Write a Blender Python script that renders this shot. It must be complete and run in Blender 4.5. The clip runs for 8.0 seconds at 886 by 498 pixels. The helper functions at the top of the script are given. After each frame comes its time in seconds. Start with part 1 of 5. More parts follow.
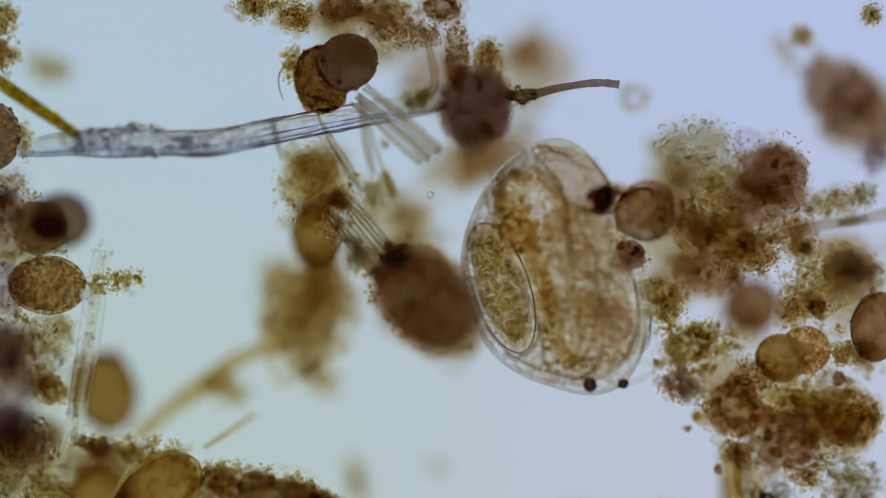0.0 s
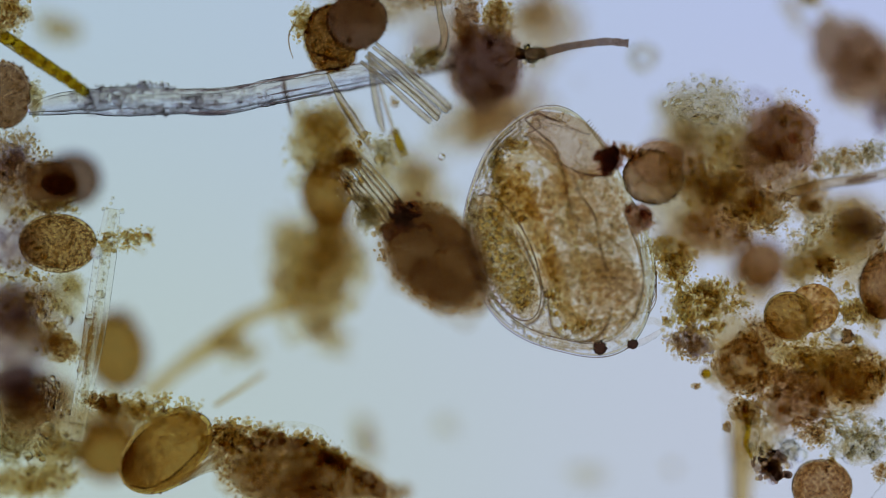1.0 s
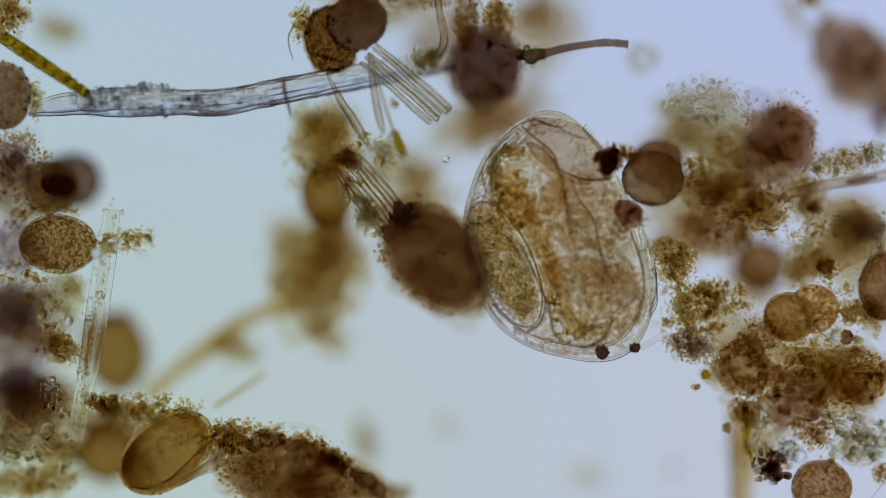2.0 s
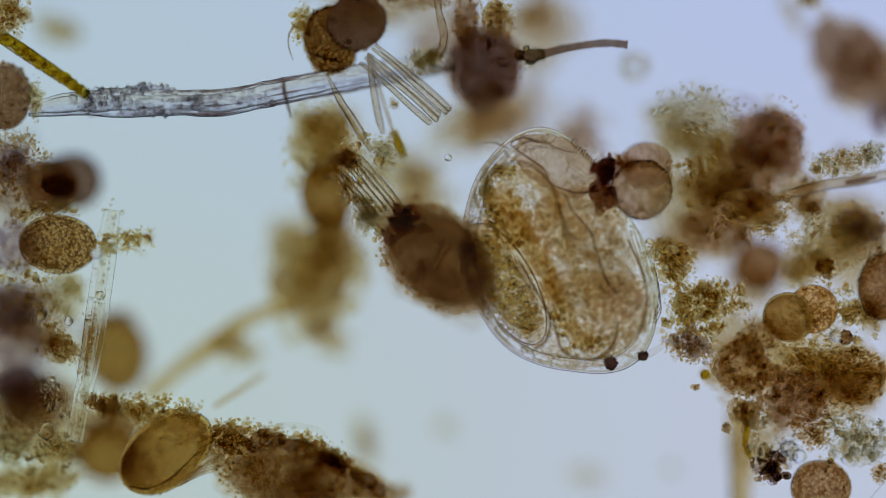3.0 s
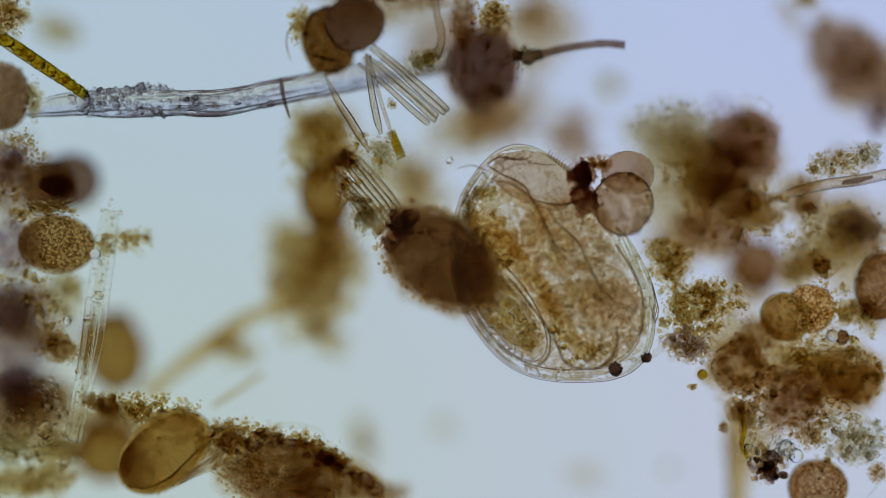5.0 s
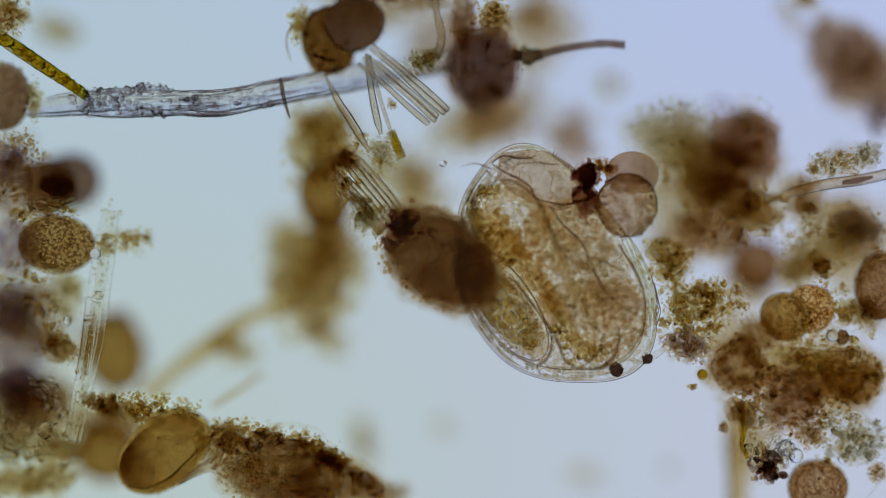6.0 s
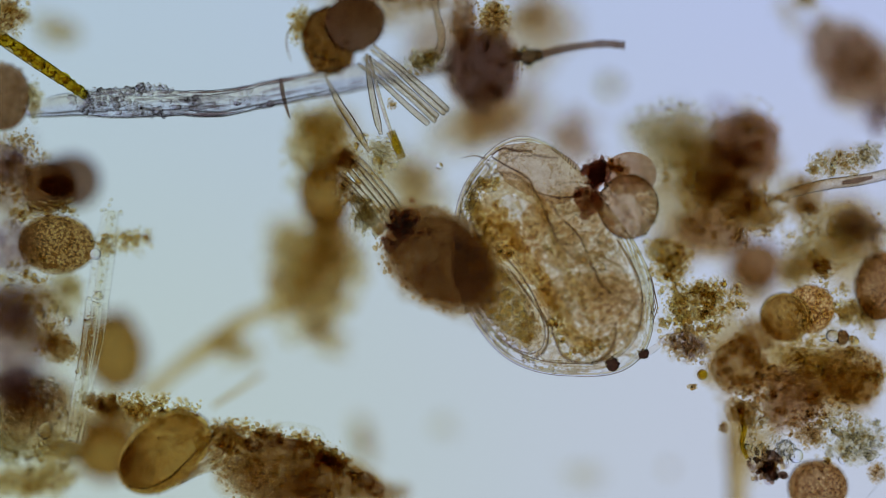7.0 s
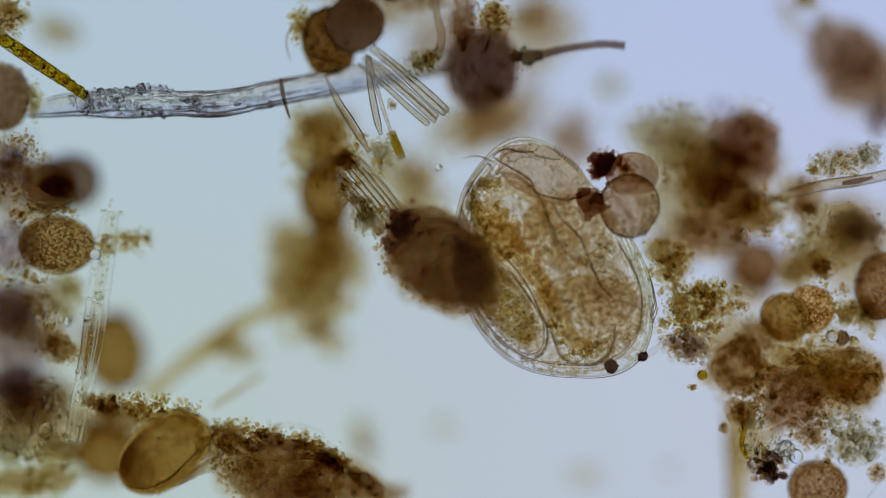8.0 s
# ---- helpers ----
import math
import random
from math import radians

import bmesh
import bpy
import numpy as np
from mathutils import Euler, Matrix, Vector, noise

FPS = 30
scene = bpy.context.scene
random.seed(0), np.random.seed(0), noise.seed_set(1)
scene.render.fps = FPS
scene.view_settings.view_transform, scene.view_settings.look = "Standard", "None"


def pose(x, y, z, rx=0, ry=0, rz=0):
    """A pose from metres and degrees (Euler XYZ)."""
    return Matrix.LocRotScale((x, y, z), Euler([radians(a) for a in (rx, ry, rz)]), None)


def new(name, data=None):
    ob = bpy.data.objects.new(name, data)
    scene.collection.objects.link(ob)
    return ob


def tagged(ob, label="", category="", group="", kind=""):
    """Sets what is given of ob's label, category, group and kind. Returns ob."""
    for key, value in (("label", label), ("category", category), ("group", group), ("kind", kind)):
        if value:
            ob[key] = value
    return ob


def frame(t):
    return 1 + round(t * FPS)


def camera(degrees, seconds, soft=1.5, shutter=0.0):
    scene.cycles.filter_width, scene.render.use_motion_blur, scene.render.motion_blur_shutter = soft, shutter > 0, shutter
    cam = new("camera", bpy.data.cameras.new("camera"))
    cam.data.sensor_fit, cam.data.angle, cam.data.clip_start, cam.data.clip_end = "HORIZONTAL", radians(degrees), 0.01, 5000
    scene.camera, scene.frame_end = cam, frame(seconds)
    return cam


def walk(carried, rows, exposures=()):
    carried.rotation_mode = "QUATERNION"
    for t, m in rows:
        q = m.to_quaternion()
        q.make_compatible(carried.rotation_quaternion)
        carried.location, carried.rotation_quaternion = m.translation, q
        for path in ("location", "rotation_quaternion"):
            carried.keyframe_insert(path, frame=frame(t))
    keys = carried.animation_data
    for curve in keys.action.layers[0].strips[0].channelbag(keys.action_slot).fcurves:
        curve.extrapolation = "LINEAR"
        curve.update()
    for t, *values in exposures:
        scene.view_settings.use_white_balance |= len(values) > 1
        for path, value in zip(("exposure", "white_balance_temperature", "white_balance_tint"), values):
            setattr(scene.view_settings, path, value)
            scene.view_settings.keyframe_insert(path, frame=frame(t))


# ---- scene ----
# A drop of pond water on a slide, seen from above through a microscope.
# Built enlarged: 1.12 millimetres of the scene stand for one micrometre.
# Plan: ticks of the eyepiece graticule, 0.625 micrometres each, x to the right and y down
# from the upper left corner of the field, z up from the top of the slide.
M = 0.0007
EYE = 4800
SHARP = 200


def at(x, y, z):
    k = (EYE - z) / (EYE - SHARP)
    return Vector(((x - 784) * M * k, (441 - y) * M * k, z * M))


# ---- camera ----
cam = camera(2 * math.degrees(math.atan(784 / (EYE - SHARP))), 8.0, 0.75)
cam.data.dof.use_dof = True
cam.data.dof.focus_distance = (EYE - SHARP) * M
cam.data.dof.aperture_fstop = 0.106


def stage(t, x, y, up):
    return t, pose(x * M, y * M, (EYE + up) * M)


walk(cam, [stage(0.0, 17, 74, -14), stage(0.1, 14, 57, -14), stage(0.2, 0, 0, -13), stage(0.3, 0, 0, -12),
           stage(0.5, 0, -1, -9), stage(1.0, 0, 0, 0), stage(1.5, 0, 1, 1), stage(2.8, 1, 2, 3), stage(3.0, 1, 2, 5),
           stage(3.5, 5, 2, 10), stage(4.5, 5, 2, 15), stage(6.0, 5, 2, 17), stage(8.0, 5, 3, 18)])

# ---- light: the lamp of the microscope under the slide, and an added even fill ----
scene.cycles.max_bounces = 32
scene.cycles.transmission_bounces = 28
scene.cycles.transparent_max_bounces = 64
# Made-up fill from all sides, set to lift the darkest debris.
world = bpy.data.worlds.new("room_fill")
scene.world = world
world.use_nodes = True
world.node_tree.nodes["Background"].inputs[0].default_value = (0.35, 0.32, 0.3, 1)


# ---- materials ----
class Nodes:
    def __init__(self, name):
        self.mat = bpy.data.materials.new(name)
        self.mat.use_nodes = True
        self.tree = self.mat.node_tree
        self.tree.nodes.clear()
        self.end = self.node("ShaderNodeOutputMaterial")
        self.coord = self.node("ShaderNodeTexCoord").outputs["Object"]

    def node(self, kind, **values):
        n = self.tree.nodes.new("ShaderNode" + kind if not kind.startswith("Shader") else kind)
        for key, value in values.items():
            key = key.replace("_", " ")
            if hasattr(value, "is_output"):
                self.tree.links.new(value, n.inputs[key])
            else:
                n.inputs[key].default_value = value
        return n

    def link(self, a, b):
        self.tree.links.new(a, b)

    def noise(self, scale, detail=4.0, rough=0.6):
        return self.node("TexNoise", Vector=self.coord, Scale=scale / M, Detail=detail, Roughness=rough).outputs[0]

    def ramp(self, fac, stops):
        r = self.node("ValToRGB", Fac=fac)
        e = r.color_ramp.elements
        while len(e) < len(stops):
            e.new(0.5)
        for slot, (p, c) in zip(e, stops):
            slot.position, slot.color = p, (*c, 1)
        return r.outputs[0]

    def mixed(self, fac, a, b, blend="MIX"):
        n = self.tree.nodes.new("ShaderNodeMix")
        n.data_type, n.blend_type = "RGBA", blend
        for s, v in ((n.inputs[0], fac), (n.inputs[6], a), (n.inputs[7], b)):
            if hasattr(v, "is_output"):
                self.link(v, s)
            else:
                s.default_value = v if isinstance(v, float) else (*v, 1)
        return n.outputs[2]

    def done(self, shader):
        self.link(shader, self.end.inputs[0])
        return self.mat


def tissue(name, dark, light, size=30.0, ior=1.06, solid=0.0, bump=0.0, cells=0.0, rough=0.0, vary=0.25, speck=0.5, wide=0.25, net=(0.5, 0.36, 0.2)):
    """Light-transmitting organic matter: tint of one wall from dark to light, mottled at two scales; size in ticks."""
    n = Nodes(name)
    big = n.noise(1 / size, 3.0)
    small = n.noise(max(6 / size, 0.22), 4.0, 0.7)
    chance = n.node("NewGeometry").outputs["Random Per Island"]
    blend = n.node("Mix", Factor=0.25, A=big, B=chance).outputs[0] if not ior else big
    tint = n.ramp(blend, [(0.5 - wide, dark), (0.5 + wide, light)])
    fleck = n.ramp(small, [(0.4, (1 - speck * 0.7, 1 - speck * 1.05, 1 - speck * 1.4)), (0.58, (1, 1, 1))])
    tint = n.mixed(1.0, tint, fleck, "MULTIPLY")
    tint = n.mixed(1.0, tint, n.ramp(chance, [(0, (1 - vary,) * 3), (1, (1, 1, 1))]), "MULTIPLY")
    height = None
    if cells:
        bent = n.node("TexNoise", Vector=n.coord, Scale=1 / (cells * 1.6 * M), Detail=1.0).outputs["Color"]
        shift = n.node("VectorMath", Vector=bent)
        shift.operation = "MULTIPLY_ADD"
        shift.inputs[1].default_value = (cells * 0.9 * M,) * 3
        n.link(n.coord, shift.inputs[2])
        v = n.node("TexVoronoi", Vector=shift.outputs[0], Scale=1 / (cells * M))
        v.feature = "SMOOTH_F1"
        v.inputs["Smoothness"].default_value = 0.35
        wall = n.ramp(v.outputs["Distance"], [(0.38, (1, 1, 1)), (0.68, net)])
        tint = n.mixed(1.0, tint, wall, "MULTIPLY")
    if bump:
        b = n.node("Bump", Strength=min(1.0, bump), Distance=bump * 2 * M, Height=small)
        height = b.outputs[0]
    if ior:
        body = n.node("BsdfRefraction", Color=tint, Roughness=rough, IOR=ior)
    else:
        body = n.node("BsdfTransparent", Color=tint)
    if height and ior:
        n.link(height, body.inputs["Normal"])
    out = body.outputs[0]
    if solid:
        pigment = n.node("Gamma", Color=tint, Gamma=3.5).outputs[0]
        through_it, off_it = n.node("BsdfTranslucent", Color=pigment), n.node("BsdfDiffuse", Color=pigment)
        veil, both = n.node("MixShader", Fac=0.5), n.node("MixShader", Fac=solid)
        for a, b in ((through_it.outputs[0], veil.inputs[1]), (off_it.outputs[0], veil.inputs[2]), (body.outputs[0], both.inputs[1]), (veil.outputs[0], both.inputs[2])):
            n.link(a, b)
        out = both.outputs[0]
    return n.done(out)


AMBER = tissue("amber_pollen_wall", (0.96, 0.8, 0.47), (1, 0.94, 0.67), 30, 1.08, 0.006, 0.1, 5.0, speck=0.15, net=(0.92, 0.84, 0.68))
BROWN = tissue("brown_pollen_wall", (0.9, 0.73, 0.48), (1, 0.9, 0.65), 26, 1.06, 0.01, 0.06, 6.0, speck=0.25, vary=0.1, net=(0.64, 0.48, 0.3))
NETTED = tissue("netted_pollen_wall", (0.93, 0.8, 0.55), (1, 0.94, 0.74), 40, 1.06, 0.006, 0.0, 5.6, speck=0.1, vary=0.05, net=(0.5, 0.36, 0.22))
PALE = tissue("pale_pollen_wall", (0.93, 0.82, 0.68), (1, 0.94, 0.83), 20, 1.07, 0.006, 0.05, 6.0, speck=0.12, vary=0.05, net=(0.7, 0.58, 0.46))
SAC = tissue("dark_pollen_sac", (0.66, 0.54, 0.46), (0.82, 0.7, 0.6), 22, 1.06, 0.015, 0.06, 7.0, speck=0.25, net=(0.82, 0.74, 0.68))
INNER = tissue("inner_pollen_wall", (0.92, 0.82, 0.66), (1, 0.97, 0.9), 20, 0.955, 0.005, 0.06, speck=0.2)
UMBER = tissue("dark_brown_detritus", (0.982, 0.964, 0.93), (0.993, 0.987, 0.974), 26, None, 0.006, speck=0.07, vary=0.04)
RUST = tissue("rust_brown_detritus", (0.984, 0.948, 0.87), (0.997, 0.99, 0.972), 26, None, 0.005, speck=0.1, vary=0.05)
OCHRE = tissue("ochre_detritus", (0.988, 0.955, 0.835), (0.999, 0.994, 0.97), 26, None, 0.004, speck=0.1, vary=0.05)
OLIVE = tissue("olive_detritus", (0.989, 0.97, 0.855), (0.999, 0.996, 0.977), 26, None, 0.004, speck=0.12, vary=0.05)
FLOC = tissue("pale_floc", (0.985, 0.977, 0.93), (1, 0.999, 0.985), 26, None, 0.003, speck=0.05, vary=0.03)
PLUM = tissue("purple_brown_detritus", (0.973, 0.945, 0.932), (0.99, 0.982, 0.978), 26, None, 0.006, speck=0.07, vary=0.04)
# Dark debris; part of its blue stands in for violet lens flare at the left.
SLATE = tissue("blue_black_flare_tinted_detritus", (0.926, 0.912, 0.958), (0.988, 0.985, 0.993), 26, None, 0.01, speck=0.08, vary=0.05)
DUSK = tissue("purple_grain_wall", (0.68, 0.6, 0.6), (0.84, 0.76, 0.76), 26, 1.06, 0.03, 0.06, speck=0.2)
STEM = tissue("soft_brown_stem", (0.8, 0.68, 0.42), (0.94, 0.87, 0.66), 30, None, 0.01, speck=0.15, vary=0)
BLACK = tissue("black_detritus", (0.55, 0.46, 0.42), (0.8, 0.7, 0.62), 14, None, 0.05, speck=0.2)
REDDISH = tissue("dark_red_detritus", (0.78, 0.6, 0.54), (0.93, 0.8, 0.71), 14, None, 0.03, speck=0.15)
GRAIN = tissue("golden_grains", (1, 0.91, 0.62), (1, 0.985, 0.88), 20, 1.1, 0, 0, vary=0.06, speck=0.04)
DARK_GRAIN = tissue("brown_grains", (0.95, 0.82, 0.6), (1, 0.96, 0.83), 20, 1.1, 0.003, 0, vary=0.1, speck=0.05)
CLEAR_GRAIN = tissue("clear_grains", (1, 0.97, 0.86), (1, 1, 0.97), 20, 1.08, 0, 0, vary=0.05, speck=0.02)
CRUMB = tissue("ochre_crumbs", (0.96, 0.86, 0.6), (1, 0.97, 0.86), 10, None, 0.004, vary=0.1, speck=0.1)
DARK_CRUMB = tissue("dark_brown_crumbs", (0.88, 0.74, 0.52), (0.98, 0.93, 0.8), 10, None, 0.004, vary=0.1, speck=0.1)
STRAND = tissue("golden_tissue_strands", (0.98, 0.93, 0.76), (1, 0.99, 0.94), 20, 1.22, 0, 0, vary=0.05, speck=0.03)
SPECK = tissue("pale_tissue_granules", (0.97, 0.88, 0.68), (1, 0.99, 0.94), 20, 1.1, 0, 0, vary=0.05, speck=0.02)
GLASSY = tissue("clear_fibre_wall", (0.9, 0.91, 0.95), (1, 1, 1), 26, 1.14, 0, 0.5, speck=0.1, vary=0.0)
ICE = tissue("clear_crystals", (0.97, 0.975, 0.98), (1, 1, 1), 20, 1.1, 0, 0, vary=0.03, speck=0.02)
FROST = tissue("grey_fibre_grains", (0.96, 0.95, 0.96), (1, 1, 1), 20, 1.12, 0, 0, vary=0.04, speck=0.05)
FLECK = tissue("brown_wall_flecks", (0.62, 0.46, 0.28), (0.86, 0.72, 0.5), 10, None, 0.01, vary=0.2, speck=0.1)
FAINT = tissue("faint_fibre_wall", (0.985, 0.98, 0.95), (1, 1, 0.99), 26, 1.035, 0, 0.2, speck=0.03, vary=0.0)
STRAW = tissue("straw_fibre_wall", (0.95, 0.9, 0.79), (1, 0.985, 0.93), 14, 1.18, 0, 0.4, speck=0.2, vary=0.06)
DARK_STEM = tissue("grey_brown_stem", (0.6, 0.53, 0.5), (0.78, 0.72, 0.67), 20, 1.05, 0.02, 0.6)
ALGA_WALL = tissue("algal_cell_wall", (0.84, 0.74, 0.46), (0.97, 0.91, 0.68), 20, 1.1, 0, 0.4, speck=0.2)
CHLORO = tissue("yellow_green_chloroplast", (0.95, 0.84, 0.16), (1, 0.98, 0.4), 12, 1.05, 0.01, 0.4, speck=0.25)
SHELL = tissue("clear_carapace", (0.965, 0.94, 0.91), (1, 0.99, 0.97), 50, 1.05, 0, 0.3, speck=0.05, vary=0.0)
LINE = tissue("carapace_edge", (0.7, 0.6, 0.48), (0.92, 0.86, 0.76), 14, 1.1, 0, 0.3, vary=0.2, speck=0.2)
EDGE = tissue("dark_flap_edge", (0.56, 0.44, 0.35), (0.84, 0.74, 0.62), 14, 1.1, 0, 0.3, vary=0.1, speck=0.2)
VEIL = tissue("brown_membrane", (0.78, 0.66, 0.54), (0.9, 0.8, 0.69), 22, None, 0.03, speck=0.14, vary=0)
FLAP = tissue("tan_flap_membrane", (0.84, 0.75, 0.64), (0.92, 0.85, 0.76), 30, None, 0.004, speck=0.1, vary=0)
FLESH = tissue("pale_tissue", (0.993, 0.976, 0.93), (1, 0.998, 0.985), 34, None, 0, speck=0.06, vary=0.02, wide=0.12)
BODY = tissue("tan_body_wall", (0.993, 0.976, 0.94), (1, 0.998, 0.985), 34, None, 0, speck=0.06, vary=0, wide=0.12)
GUT = tissue("brown_gut_wall", (0.992, 0.962, 0.855), (1, 0.995, 0.955), 26, None, 0, cells=8.0, speck=0.06, vary=0.04, wide=0.12, net=(0.96, 0.92, 0.82))
YOLK = tissue("yellow_yolk", (0.96, 0.87, 0.55), (1, 0.95, 0.74), 20, 1.16, 0, 0, vary=0.1, speck=0.03)
EYE_BLACK = tissue("black_eye_pigment", (0.3, 0.22, 0.2), (0.55, 0.42, 0.36), 8, 1.05, 0.05, 0.5)
CAP = tissue("brown_sac_wall", (0.76, 0.65, 0.56), (0.89, 0.79, 0.69), 22, 1.05, 0.01, 0.05, 7.0, speck=0.2, net=(0.86, 0.79, 0.71))
MEMBRANE = tissue("folded_membrane", (0.99, 0.969, 0.92), (1, 0.999, 0.985), 34, None, 0, cells=10.0, speck=0.07, wide=0.1, vary=0, net=(0.945, 0.902, 0.835))
HOLLOW = tissue("hollow_fibre_lumen", (0.99, 0.985, 0.96), (1, 1, 0.99), 14, 0.85, 0, 0, speck=0.05, vary=0.03)
BUBBLE = tissue("bubble_wall", (0.98, 0.98, 0.98), (1, 1, 1), 20, 1.18, 0, 0, vary=0, speck=0)


def lamp_glass():
    """Even in the middle, fading towards the edge of the condenser."""
    n = Nodes("glowing_lamp_glass")
    sep = n.node("SeparateXYZ", Vector=n.coord)
    across = n.node("MapRange", Value=sep.outputs[0])
    for i, v in ((1, -1630 * M), (2, 1040 * M)):
        across.inputs[i].default_value = v
    tint = n.ramp(across.outputs[0], [(0.0, (0.475, 0.57, 0.555)), (0.5, (0.485, 0.565, 0.595)), (1.0, (0.512, 0.552, 0.695))])
    upward = n.node("MapRange", Value=sep.outputs[1])
    for i, v in ((1, -150 * M), (2, 920 * M)):
        upward.inputs[i].default_value = v
    tint = n.mixed(1.0, tint, n.ramp(upward.outputs[0], [(0.0, (1, 1, 1)), (1.0, (0.925, 0.97, 1.0))]), "MULTIPLY")
    blue = n.ramp(upward.outputs[0], [(0.0, (0, 0, 0)), (1.0, (0.0, 0.0, 0.125))])
    tint = n.mixed(1.0, tint, blue, "ADD")
    cloud = n.ramp(n.noise(1 / 740, 2.0), [(0.3, (0.93, 0.95, 0.95)), (0.7, (1.03, 1.03, 1.03))])
    tint = n.mixed(1.0, tint, cloud, "MULTIPLY")
    far = n.node("VectorMath", Vector=n.coord)
    far.operation = "LENGTH"
    fade = n.node("MapRange", Value=far.outputs["Value"])
    fade.interpolation_type = "SMOOTHSTEP"
    for i, v in ((1, 3000 * M), (2, 3560 * M), (3, 0.99), (4, 0.04)):
        fade.inputs[i].default_value = v
    return n.done(n.node("Emission", Color=tint, Strength=fade.outputs[0]).outputs[0])


def slide_glass():
    n = Nodes("slide_glass")
    return n.done(n.node("BsdfGlass", Color=(0.99, 1, 0.995, 1), Roughness=0.0, IOR=1.1).outputs[0])


# Mid grey, so the added ring sends some lamp light back.
def baffle_metal():
    n = Nodes("baffle_grey")
    tone = n.ramp(n.noise(1 / 400, 4.0), [(0.3, (0.46, 0.46, 0.47)), (0.7, (0.56, 0.56, 0.56))])
    return n.done(n.node("BsdfPrincipled", Base_Color=tone, Roughness=0.7).outputs[0])


def stage_metal():
    n = Nodes("black_stage_paint")
    tone = n.ramp(n.noise(1 / 300, 5.0), [(0.3, (0.015, 0.015, 0.016)), (0.7, (0.03, 0.03, 0.03))])
    return n.done(n.node("BsdfPrincipled", Base_Color=tone, Roughness=0.6).outputs[0])


# ---- shapes ----
SPHERES = {}


def sphere(sub):
    if sub not in SPHERES:
        bm = bmesh.new()
        bmesh.ops.create_icosphere(bm, subdivisions=sub, radius=1)
        bm.verts.ensure_lookup_table()
        SPHERES[sub] = (np.array([v.co[:] for v in bm.verts]), np.array([[v.index for v in f.verts] for f in bm.faces]))
        bm.free()
    return SPHERES[sub]


def wobble(p, seed, freq):
    """Smooth lumpy noise of about unit range at the points p."""
    rng = np.random.default_rng(seed)
    out, amp = np.zeros(len(p)), 1.0
    for octave in range(4):
        for _ in range(5):
            k = rng.normal(size=3) * freq * 2 ** octave
            out += amp * np.sin(p @ k + rng.uniform(0, 6.28)) / 2.2
        amp *= 0.55
    return out


SHAPES = {}


def pebble(sub, pick):
    """One of sixteen lumpy little bodies."""
    if (sub, pick) not in SHAPES:
        v, f = sphere(sub)
        SHAPES[sub, pick] = (v * (1 + (0.12 if sub == 1 else 0.26) * wobble(v, 900 + pick, 2.0))[:, None], f)
    return SHAPES[sub, pick]


def turned(angles):
    return np.array(Euler([radians(a) for a in angles]).to_matrix())


